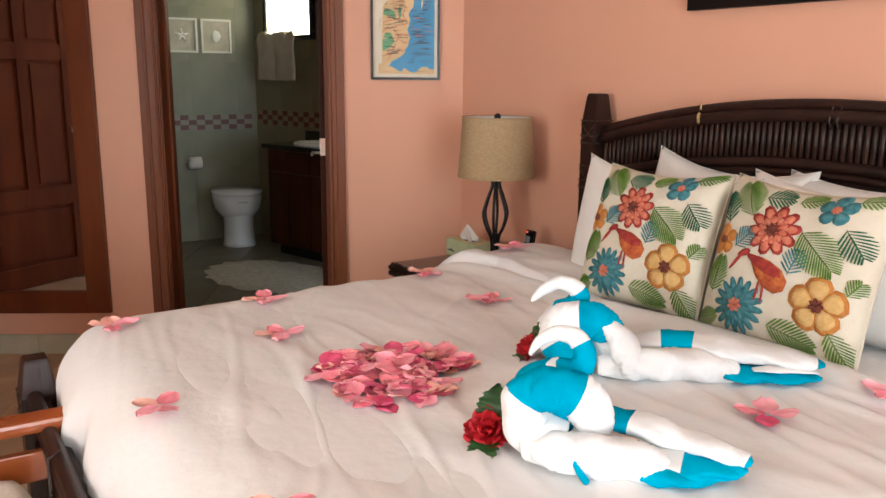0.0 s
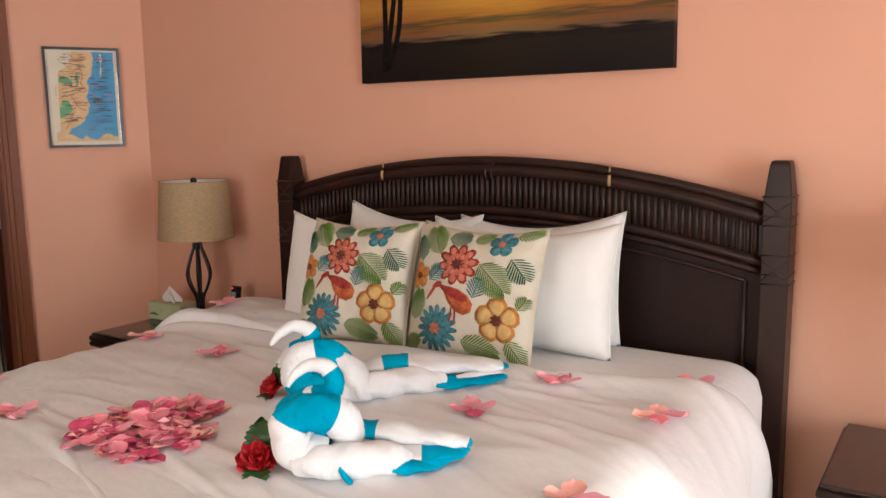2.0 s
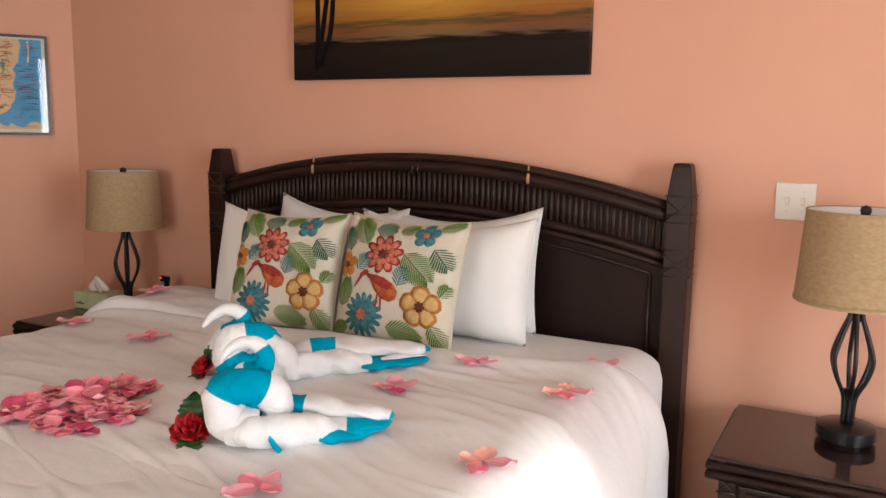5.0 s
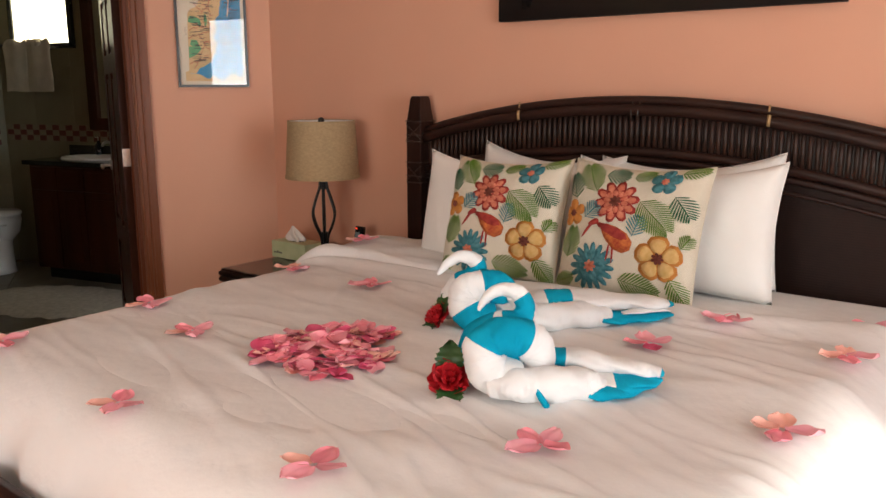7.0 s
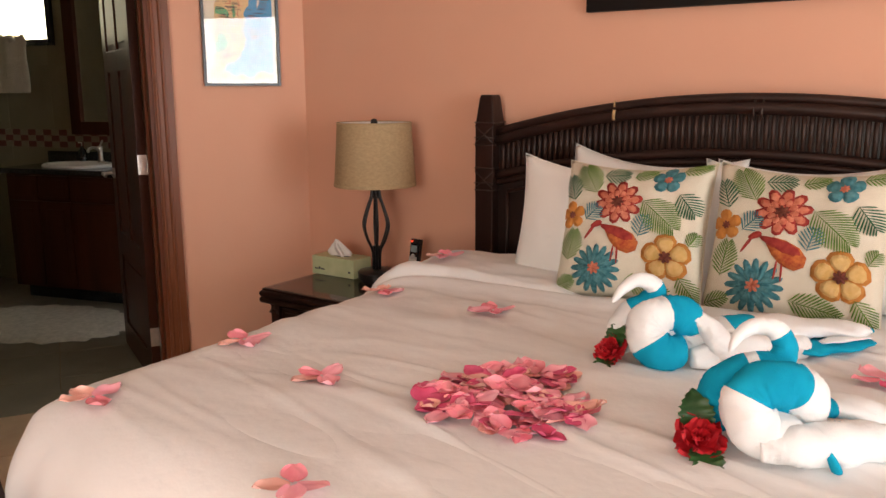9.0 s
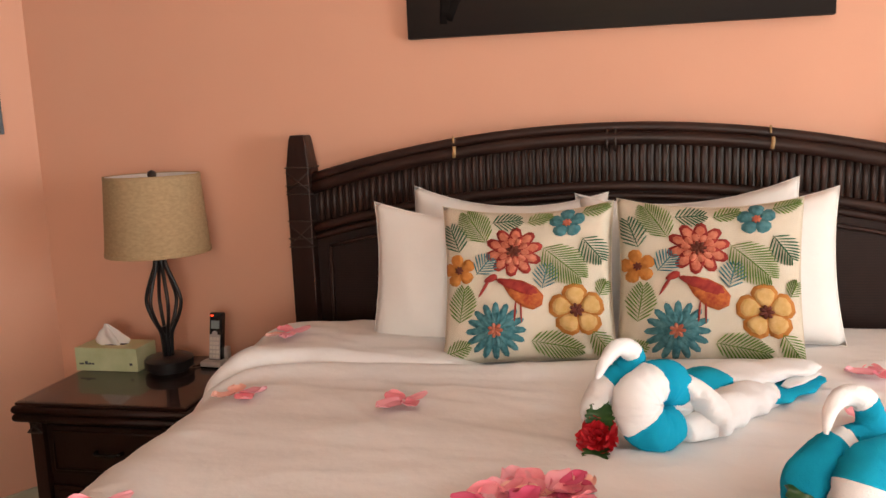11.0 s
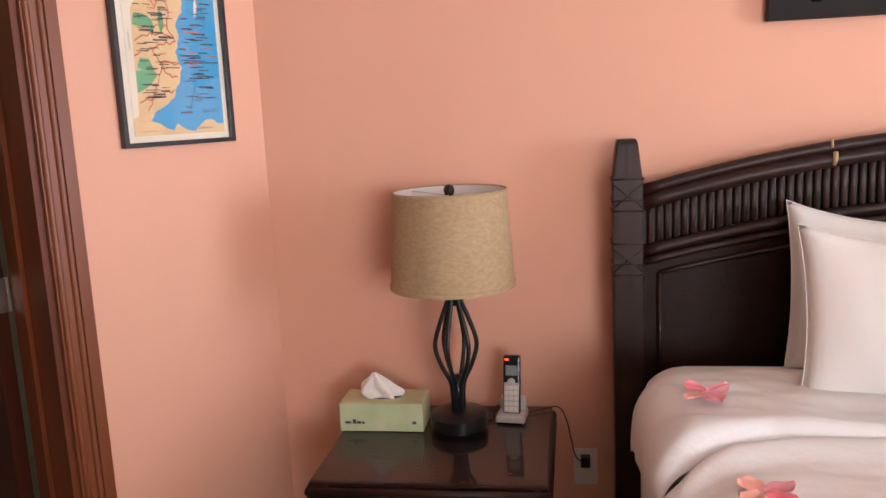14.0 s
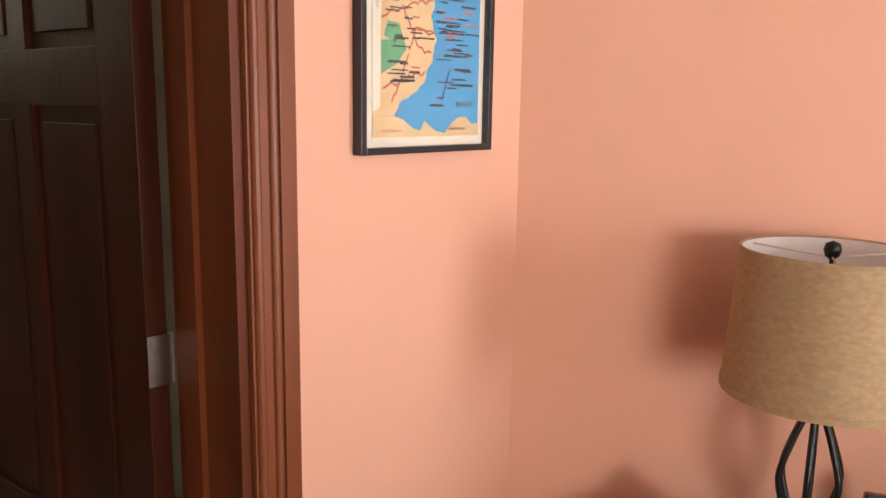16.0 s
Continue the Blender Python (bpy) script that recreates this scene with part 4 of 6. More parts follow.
# ---- embroidered cushions ----
def embroider(ob, at):
    def put(name, shape, mat, label="", lift=0.003):
        """shape: lists of (u, v) rings, each a fan about its middle, raised in the middle."""
        g = G()
        for pts in shape:
            cu, cv = sum(p[0] for p in pts) / len(pts), sum(p[1] for p in pts) / len(pts)
            k = len(g.v)
            ring = []
            for s, e in ((1.0, 0.0), (1.0, 0.6), (0.55, 1.0)):
                for u, v in pts:
                    uu, vv = min(0.995, max(0.005, cu + (u - cu) * s)), min(0.995, max(0.005, cv + (v - cv) * s))
                    x, y, z = at(uu, vv, 1)
                    g.v.append((x, y - 0.0012 - lift * e, z))
            x, y, z = at(min(0.99, max(0.01, cu)), min(0.99, max(0.01, cv)), 1)
            g.v.append((x, y - 0.0012 - lift, z))
            q = len(pts)
            for r in range(2):
                for i in range(q):
                    a, b = k + r * q + i, k + r * q + (i + 1) % q
                    g.f.append((a, b, b + q, a + q))
                    g.m.append(0)
            for i in range(q):
                g.f.append((k + 2 * q + i, k + 2 * q + (i + 1) % q, k + 3 * q))
                g.m.append(0)
        part(name, g, mat, ob, label, smooth=True)

    def petal(cu, cv, a, r0, r1, wd):
        pts = []
        for k in range(10):
            t = k / 10 * 2 * math.pi
            rr = (r0 + r1) / 2 + (r1 - r0) / 2 * math.cos(t)
            ww = wd * math.sin(t) * (0.75 + 0.25 * math.cos(t))
            pts.append((cu + math.cos(a) * rr - math.sin(a) * ww, cv + math.sin(a) * rr + math.cos(a) * ww))
        return pts

    def flower(cu, cv, r, n_, mat, edge, heart, wd=0.5, a0=0.0, rows=1):
        for row in range(rows):
            k = 1 - 0.36 * row
            off = a0 + row * math.pi / n_
            put("embroidered_flower", [petal(cu, cv, off + 2 * math.pi * i / n_, r * 0.1, r * k, r * k * wd) for i in range(n_)], edge, lift=0.0015 + row * 0.003)
            put("embroidered_petals", [petal(cu, cv, off + 2 * math.pi * i / n_, r * 0.18, r * k * 0.86, r * k * wd * 0.74) for i in range(n_)], mat, lift=0.0035 + row * 0.003)
        put("flower_heart", [petal(cu, cv, 2 * math.pi * i / 7, 0, r * 0.26, r * 0.08) for i in range(7)], heart, lift=0.006 + 0.003 * rows)

    def fern(cu, cv, a, ln, wd, mat, n_=9):
        shapes = [petal(cu, cv, a, -ln / 2, ln / 2, 0.005)]
        n_ = int(n_ * 1.4)
        for i in range(n_):
            t = (i + 0.5) / n_
            px, py = cu + math.cos(a) * (t - 0.5) * ln, cv + math.sin(a) * (t - 0.5) * ln
            q = wd * 1.25 * min(1, 0.6 + t * 1.8) * (1 - 0.75 * t * t)
            for s in (1, -1):
                shapes.append(petal(px, py, a + s * (0.95 - 0.35 * t), 0, q * 1.2, min(0.0056, ln / n_ * 0.28)))
        put("embroidered_fern", shapes, mat)

    flower(0.43, 0.70, 0.175, 10, M["th_coral"], M["th_red"], M["th_brown"], 0.27, 0.2, 3)
    flower(0.74, 0.885, 0.105, 5, M["th_teal"], M["th_teal"], M["th_coral"], 0.52, 0.3)
    flower(0.32, 0.19, 0.180, 16, M["th_teal"], M["th_teal"], M["th_coral"], 0.16, 0.0, 3)
    flower(0.79, 0.315, 0.165, 5, M["th_yellow"], M["th_orange"], M["th_brown"], 0.58, 0.4)
    flower(0.095, 0.575, 0.105, 5, M["th_orange"], M["th_orange"], M["th_brown"], 0.5, 0.5)
    # the plain red and orange motif in the middle: a lens-shaped body, a thin curve and two thin stalks
    put("embroidered_motif", [petal(0.47, 0.43, -0.62, -0.13, 0.15, 0.098)], M["th_rust"], lift=0.004)
    put("embroidered_motif", [petal(0.42, 0.475, -0.36, -0.11, 0.16, 0.048)], M["th_red"], lift=0.006)
    put("embroidered_motif", [petal(0.285, 0.515, 0.5, -0.04, 0.05, 0.03), petal(0.245, 0.45, 1.05, -0.06, 0.07, 0.013)], M["th_red"], lift=0.005)
    put("embroidered_motif", [petal(0.435, 0.30, 1.5, -0.08, 0.07, 0.008), petal(0.47, 0.30, 1.6, -0.07, 0.07, 0.008)], M["th_red"], lift=0.004)
    for a in ((0.21, 0.86, 2.1, 0.23, 0.10, "th_green", 10), (0.385, 0.915, 0.15, 0.17, 0.07, "th_dark", 6), (0.075, 0.77, 1.9, 0.18, 0.085, "th_dark", 6), (0.245, 0.60, 0.9, 0.14, 0.075, "th_teal", 5), (0.71, 0.62, -0.75, 0.30, 0.12, "th_green", 12), (0.885, 0.70, -0.9, 0.19, 0.085, "th_dark", 7), (0.61, 0.52, 1.35, 0.16, 0.075, "th_teal", 5), (0.66, 0.10, -0.15, 0.29, 0.085, "th_green", 10), (0.93, 0.115, -0.95, 0.20, 0.075, "th_green", 8), (0.115, 0.35, 1.45, 0.22, 0.085, "th_green", 8), (0.09, 0.08, 0.3, 0.15, 0.06, "th_green", 6), (0.90, 0.955, 0.15, 0.16, 0.05, "th_green", 7), (0.58, 0.93, 0.3, 0.15, 0.05, "th_green", 6), (0.945, 0.45, 1.1, 0.10, 0.05, "th_green", 5)):
        fern(a[0], a[1], a[2], a[3], a[4], M[a[5]], a[6])


c_one, at_one = pillow("throw_cushion", "square cream linen cushion embroidered with tropical flowers and ferns", 0.438, 0.415, 0.15, pose(2.188, -0.675, 0.795, -18, -1, 2), 7.0, M["linen"], "embroidered throw cushions", "cushion", sag=0.012)
embroider(c_one, at_one)
c_two, at_two = pillow("throw_cushion", "square cream linen cushion embroidered with tropical flowers and ferns", 0.442, 0.42, 0.15, pose(2.618, -0.66, 0.795, -17, 0.5, -1), 9.0, M["linen"], "embroidered throw cushions", "cushion", sag=0.012)
embroider(c_two, at_two)


# ---- bedside cabinets ----
def bedside(name, at, w, d, label, style):
    ob = thing(name, at, label, "nightstand", "bedside cabinets")
    H = 0.605
    part("top", gbox(0, w, -d, 0, H - 0.012, H - 0.004), M["dark_wood"], ob, "dark polished top", bevel=0.002)
    gl = part("glass_top", gbox(0.004, w - 0.004, -d + 0.004, -0.004, H - 0.004, H + 0.001), M["glass"], ob, "clear glass cover")
    gl.visible_shadow = False
    for z in (H - 0.026, H - 0.052):
        part("cap_rail", gtube([(0.0, -0.01, z), (0.0, -d, z), (w, -d, z), (w, -0.01, z)], 0.013, 10), M["dark_post"], ob, "rattan edging", smooth=True)
    part("body", gbox(0.035, w - 0.035, -d + 0.045, -0.01, 0.10, H - 0.012), M["dark_wood"], ob)
    for x in (0.025, w - 0.07):
        for y in (-d + 0.022, -0.055):
            part("leg", gbox(x, x + 0.045, y, y + 0.045, 0, H - 0.06), M["dark_post"], ob, bevel=0.004)
    for x in (0.0475, w - 0.0475):
        part("corner_binding", gtube([(x - 0.02, -d + 0.016, H - 0.10), (x + 0.02, -d + 0.014, H - 0.065)], 0.003, 6).join(gtube([(x + 0.02, -d + 0.016, H - 0.10), (x - 0.02, -d + 0.014, H - 0.065)], 0.003, 6)).join(gtube([(x - 0.026, -d + 0.016, H - 0.105), (x + 0.026, -d + 0.016, H - 0.105)], 0.003, 6)), M["binding"], ob, "crossed cane binding", smooth=True)
    x0, x1, y = 0.078, w - 0.078, -d + 0.045
    rows = ((0.36, 0.52), (0.14, 0.32))
    for z0, z1 in rows:
        dr = part("drawer", gbox(x0, x1, y - 0.014, y, z0, z1), M["dark_wood"], ob, "dark drawer front", bevel=0.003)
        part("drawer_moulding", gtube([(x0 + 0.02, y - 0.014, z0 + 0.018), (x1 - 0.02, y - 0.014, z0 + 0.018), (x1 - 0.02, y - 0.014, z1 - 0.018), (x0 + 0.02, y - 0.014, z1 - 0.018), (x0 + 0.02, y - 0.014, z0 + 0.018)], 0.005, 8), M["dark_post"], dr, smooth=True)
        if style == "slats":
            k = int((x1 - x0 - 0.06) / 0.024)
            for i in range(k):
                part("slat", reed, M["reed"], dr, at=Matrix.Translation((x0 + 0.04 + (x1 - x0 - 0.08) * i / (k - 1), y - 0.016, z0 + 0.024)) @ Matrix.Diagonal((1, 0.8, (z1 - z0 - 0.048) / 0.135, 1)))
        else:
            xm = (x0 + x1) / 2
            part("drawer_pull", gtube(smooth_path([(xm - 0.045, y - 0.013, (z0 + z1) / 2), (xm - 0.038, y - 0.032, (z0 + z1) / 2), (xm, y - 0.036, (z0 + z1) / 2 - 0.003), (xm + 0.038, y - 0.032, (z0 + z1) / 2), (xm + 0.045, y - 0.013, (z0 + z1) / 2)]), 0.006, 8), M["plastic_black"], dr, "dark bow handle", smooth=True)
    return ob


bedside("nightstand", pose(0.587, -0.035, 0), 0.58, 0.525, "dark rattan bedside cabinet with two drawers and a glass top", "plain")
bedside("nightstand", pose(3.585, -0.05, 0), 0.62, 0.50, "dark rattan bedside cabinet with a slatted front and a glass top", "slats")
TOP = 0.6075


def table_lamp(at):
    ob = thing("table_lamp", at, "black wrought-iron cage lamp with a burlap drum shade", "lamp", "bedside lamps")
    base = part("base", glathe([(0, 0), (0.066, 0), (0.066, 0.012), (0.080, 0.013), (0.080, 0.040), (0.074, 0.046), (0.03, 0.052), (0, 0.052)], 32), M["iron"], ob, smooth=True)
    soften(base)
    bars = [(0.014, 0.05), (0.015, 0.10), (0.020, 0.135), (0.042, 0.18), (0.056, 0.225), (0.054, 0.26), (0.034, 0.32), (0.019, 0.36), (0.016, 0.405)]
    sp = smooth_path(bars, 4)
    for k in range(6):
        a = k * math.pi / 3 + 0.25
        tw = [((r) * math.cos(a), (r) * math.sin(a), z) for r, z in sp]
        part("cage_bar", gtube(tw, 0.0062, 8), M["iron"], ob, smooth=True)
    part("stem", gtube([(0, 0, 0.05), (0, 0, 0.15)], 0.015, 12), M["iron"], ob, smooth=True)
    part("collar", gtube([(0, 0, 0.35), (0, 0, 0.42)], 0.017, 12), M["iron"], ob, smooth=True)
    part("rod", gtube([(0, 0, 0.42), (0, 0, 0.655)], 0.004, 8), M["iron"], ob, smooth=True)
    z0, z1, r0, r1 = 0.405, 0.660, 0.168, 0.151
    sh = part("shade", glathe([(r0, z0), (r1, z1), (r1 - 0.003, z1), (r0 - 0.003, z0), (r0, z0)], 56), M["burlap"], ob, "tan burlap drum shade", smooth=True)
    soften(sh)
    li = part("lining", glathe([(r0 - 0.0035, z0 + 0.001), (r1 - 0.0035, z1 - 0.001), (r1 - 0.005, z1 - 0.001), (r0 - 0.005, z0 + 0.001), (r0 - 0.0035, z0 + 0.001)], 56), M["shade_in"], sh, "white shade lining", smooth=True)
    for z, r in ((z0 + 0.004, r0), (z1 - 0.004, r1)):
        part("trim", glathe([(r + 0.0015, z - 0.006), (r + 0.0015, z + 0.006), (r - 0.001, z + 0.006), (r - 0.001, z - 0.006), (r + 0.0015, z - 0.006)], 56), M["burlap"], sh, smooth=True)
    sp3 = G()
    for k in range(3):
        a = k * 2.094 + 0.4
        sp3.join(gtube([(0.006 * math.cos(a), 0.006 * math.sin(a), z1 - 0.012), ((r1 - 0.004) * math.cos(a), (r1 - 0.004) * math.sin(a), z1 - 0.008)], 0.0018, 6))
    part("spider", sp3, M["switch"], sh, smooth=True)
    part("finial", glathe([(0.006, 0.645), (0.012, 0.650), (0.0150, 0.661), (0.012, 0.672), (0, 0.677)], 16), M["iron"], ob, "round black finial", smooth=True)
    return ob


lamp = table_lamp(pose(0.915, -0.215, TOP))
copy_thing(lamp, pose(3.905, -0.23, TOP, 0, 0, 25))

# tissue box
tb = thing("tissue_box", pose(0.585, -0.255, TOP), "pale green cardboard tissue box with one tissue pulled up", "tissue box")
part("box", gbox(0, 0.235, 0, 0.118, 0, 0.080), M["card_green"], tb, "pale green patterned card", bevel=0.0015)
part("box_top", gbox(0.003, 0.232, 0.003, 0.115, 0.0802, 0.0812), M["card_top"], tb)
part("opening", glathe([(0, 0), (0.040, 0), (0.040, 0.0012), (0, 0.0012)], 24).moved(pose(0.115, 0.058, 0.0813) @ Matrix.Diagonal((1.3, 0.6, 1, 1))), M["ink"], tb)
pr = G()
for x, w, h in ((0.014, 0.018, 0.006), (0.036, 0.010, 0.012), (0.048, 0.012, 0.007), (0.062, 0.009, 0.006), (0.205, 0.011, 0.008)):
    pr.join(gbox(x, x + w, -0.0008, 0, 0.022, 0.022 + h))
part("print", pr, M["ink"], tb, "small dark print")


def tissue_fn(u, v):
    a = u * 2 * math.pi
    r = 0.050 * (0.55 + 0.45 * math.sin(math.pi * min(1, 0.25 + v * 0.85))) * (1 - 0.75 * v ** 2.2)
    fold = 1 + 0.28 * math.sin(a * 5 + v * 3) * (1 - v * 0.4) + 0.2 * noise.noise(Vector((math.cos(a) * 2, math.sin(a) * 2, v * 3)))
    x = r * fold * math.cos(a) * 1.05 - 0.018 * v
    y = r * fold * math.sin(a) * 0.45
    return 0.110 + x, 0.058 + y, 0.081 + 0.070 * v + 0.006 * math.sin(a * 3) * v * (1 - v) * 4


part("tissue", ggrid(tissue_fn, 60, 20), M["tissue"], tb, "crumpled white tissue", smooth=True)

# cordless phone in its cradle
ph = thing("cordless_phone", pose(1.058, -0.150, TOP, 0, 0, -6), "black and silver cordless phone standing in its silver cradle", "telephone")
part("cradle", gbox(-0.040, 0.040, -0.045, 0.040, 0, 0.022).join(gbox(-0.036, 0.036, 0.008, 0.034, 0.022, 0.060)), M["plastic_silver"], ph, "silver cradle", bevel=0.006)
part("cradle_base", gbox(-0.037, 0.037, -0.046, 0.042, -0.0006, 0.005), M["plastic_black"], ph)
T1 = pose(0, -0.004, 0.014, -10)
hs = part("handset", gbox(-0.024, 0.024, -0.013, 0.013, 0, 0.168), M["plastic_black"], ph, "slim black handset", bevel=0.006, at=T1)
part("keypad_plate", gbox(-0.021, 0.021, -0.0150, -0.013, 0.008, 0.092), M["plastic_silver"], hs, "silver keypad plate", bevel=0.0008)
part("screen", gbox(-0.016, 0.016, -0.0145, -0.013, 0.112, 0.140), M["lcd"], hs, "grey screen")
part("navigation_button", glathe([(0.011, 0), (0.011, 0.003), (0.006, 0.004), (0, 0.004)], 20).moved(pose(0, -0.0145, 0.094, 90)), M["plastic_silver"], hs)
part("ring_light", gbox(-0.018, -0.008, -0.0142, -0.0130, 0.154, 0.159), M["red_led"], hs, "small red light")
for r in range(5):
    for c in range(3):
        part("key", gbox(-0.018 + c * 0.0128, -0.0078 + c * 0.0128, -0.0168, -0.0150, 0.013 + r * 0.0148, 0.0235 + r * 0.0148), M["switch"], hs, bevel=0.0007)
cord = smooth_path([(1.09, -0.12, TOP + 0.004), (1.14, -0.09, TOP + 0.006), (1.185, -0.07, TOP + 0.005), (1.208, -0.075, TOP - 0.03), (1.222, -0.05, 0.50), (1.235, -0.03, 0.44), (1.262, -0.037, 0.425)], 8)
tagged(part("phone_cord", gtube(cord, 0.0018, 6), M["plastic_black"], smooth=True), "thin black cord running behind the nightstand to the outlet", "cable")
lc = smooth_path([(0.985, -0.19, TOP + 0.003), (1.005, -0.16, TOP + 0.004), (1.0, -0.10, TOP + 0.003), (1.01, -0.05, TOP + 0.003)], 6)
tagged(part("lamp_cord", gtube(lc, 0.002, 6), M["plastic_black"], smooth=True), "thin black lamp cord lying on the glass top", "cable")


# ---- petals ----
def petal_mesh(name, mat, ln, wd, cup, seed):
    def fn(u, v):
        a, b = u * 2 - 1, v
        w = wd * math.sin(math.pi * (0.06 + 0.90 * b)) ** 0.5 * (0.72 + 0.32 * b)
        x = a * w / 2
        y = b * ln - 0.16 * ln * a * a * b
        z = cup * (a * a * 0.5 + (b - 0.4) ** 2 * 1.2) + 0.004 * noise.noise(Vector((a * 1.6, b * 2.2, seed * 3.7))) * (0.4 + b)
        return x, y, z + 0.001
    return ggrid(fn, 8, 9).mesh(name, [mat], smooth=True)


PETALS = [petal_mesh("petal", M[m_], ln, wd, cup, k) for k, (m_, ln, wd, cup) in enumerate((("petal_a", 0.044, 0.042, 0.004), ("petal_b", 0.040, 0.038, 0.006), ("petal_c", 0.043, 0.042, 0.003), ("petal_d", 0.046, 0.044, 0.005), ("petal_a", 0.040, 0.040, 0.009), ("petal_d", 0.042, 0.038, 0.003), ("petal_b", 0.044, 0.043, 0.004), ("petal_c", 0.038, 0.038, 0.007)))]
rp = random.Random(11)
SPOTS = [(2.885, -1.038, 1), (2.967, -0.744, 0), (3.272, -0.852, 2), (3.262, -0.51, 0), (3.27, -1.325, 2), (2.96, -1.654, 0), (1.948, -1.0, 0), (1.892, -1.612, 3), (1.562, -1.53, 3), (2.172, -1.985, 3), (1.592, -1.955, 2), (2.70, -1.945, 3), (1.545, -0.972, 2), (1.515, -0.585, 3)]
for k, (x, y, tone) in enumerate(SPOTS):
    z = duvet_height(x, y, 0.014)
    ob = thing("petal_flower", pose(x, y, z + 0.003, 0, 0, rp.uniform(0, 90)), "four loose %s petals laid as a flower on the duvet" % ("deep pink", "deep pink", "pale salmon", "coral pink")[tone], "petals", "petal flowers on the duvet")
    for i in range(4):
        a = i * 90 + rp.uniform(-16, 16)
        sel = {0: (0, 3, 4, 5), 1: (3, 0, 6, 5), 2: (2, 7, 0, 3), 3: (0, 2, 3, 5)}[tone][i]
        part("petal", PETALS[sel], M["petal_a"], ob, at=pose(0, 0, rp.uniform(0.002, 0.005), 0, 0, a) @ pose(0, 0.005, 0, rp.uniform(-1, 4), rp.uniform(-6, 6)) @ Matrix.Scale(rp.uniform(1.32, 1.55), 4) @ Matrix.Diagonal((0.88, 1.0, 1, 1)))
HX, HY = 2.268, -1.52
heart_ob = thing("petal_heart", pose(HX, HY, 0), "heaped heart of pink and red rose petals on the duvet", "petals")


def in_heart(px, py):
    """A heart with its tip at px = -1 and its lobes at px = +1."""
    X, Y = py * 1.15, px * 1.05 + 0.18
    return (X * X + Y * Y - 1) ** 3 - X * X * Y ** 3 <= 0


n_done, tries = 0, 0
while n_done < 210 and tries < 6000:
    tries += 1
    px, py = rp.uniform(-1.2, 1.2), rp.uniform(-1.2, 1.2)
    if not in_heart(px, py):
        continue
    ang = radians(35)
    dx, dy = 0.158 * (px * math.cos(ang) - py * math.sin(ang)), 0.158 * (px * math.sin(ang) + py * math.cos(ang))
    r = math.hypot(px, py)
    lift = rp.uniform(0.0, 0.026) * max(0.15, 1.1 - r)
    z = duvet_height(HX + dx, HY + dy, 0.015) + 0.003 + lift
    part("petal", PETALS[rp.randrange(8)], M["petal_a"], heart_ob, at=pose(dx, dy, z, rp.uniform(-11, 15), rp.uniform(-12, 12), rp.uniform(0, 360)) @ Matrix.Scale(rp.uniform(1.12, 1.45), 4))
    n_done += 1


# ---- folded towel sculptures ----
def bands(n_, marks):
    """Material per ring: marks of (share, material)."""
    out = []
    for i in range(n_):
        t = i / (n_ - 1)
        out.append([m_ for s, m_ in marks if t >= s][-1])
    return out


def towel_piece(path, marks, flat=1.0, k=14, seed=0.0, n=32, wr=0.06):
    sp = smooth_path(path, k)
    pts, rad = [p[:3] for p in sp], [float(p[3]) for p in sp]
    g = gtube(pts, rad, n, 0, flat=flat, mats=bands(len(pts), marks))
    out = []
    for i, p in enumerate(g.v):
        ring = i // n
        c = Vector(pts[min(ring, len(pts) - 1)])
        d = Vector(p) - c
        s = 1 + wr * math.sin((i % n) * 2 * math.pi / n * 3 + ring * 0.35 + seed) + wr * 2.4 * noise.noise(Vector(p) * 22 + Vector((seed, 0, 0))) - 0.10 * max(0, 1 - abs(noise.noise(Vector((ring * 0.30, (i % n) * 0.22, seed)))) * 9)
        out.append(tuple(c + d * s))
    g.v = out
    return g


def folded_towel(at, pieces, names, label):
    ob = thing("towel_sculpture", at, label, "towel", "folded towels on the bed")
    for name, g in zip(names, pieces):
        part(name, g, [M["towel_white"], M["towel_blue"]], ob, smooth=True)
    return ob


W_, B_ = 0, 1
RING = [(0.020, -0.020, 0.038, 0.037), (-0.028, -0.020, 0.043, 0.043), (-0.052, -0.006, 0.074, 0.046), (-0.045, 0.0, 0.106, 0.043), (-0.005, 0.0, 0.121, 0.040), (0.036, 0.005, 0.110, 0.041), (0.057, 0.010, 0.080, 0.039), (0.050, 0.006, 0.050, 0.033), (0.034, 0.0, 0.038, 0.016)]
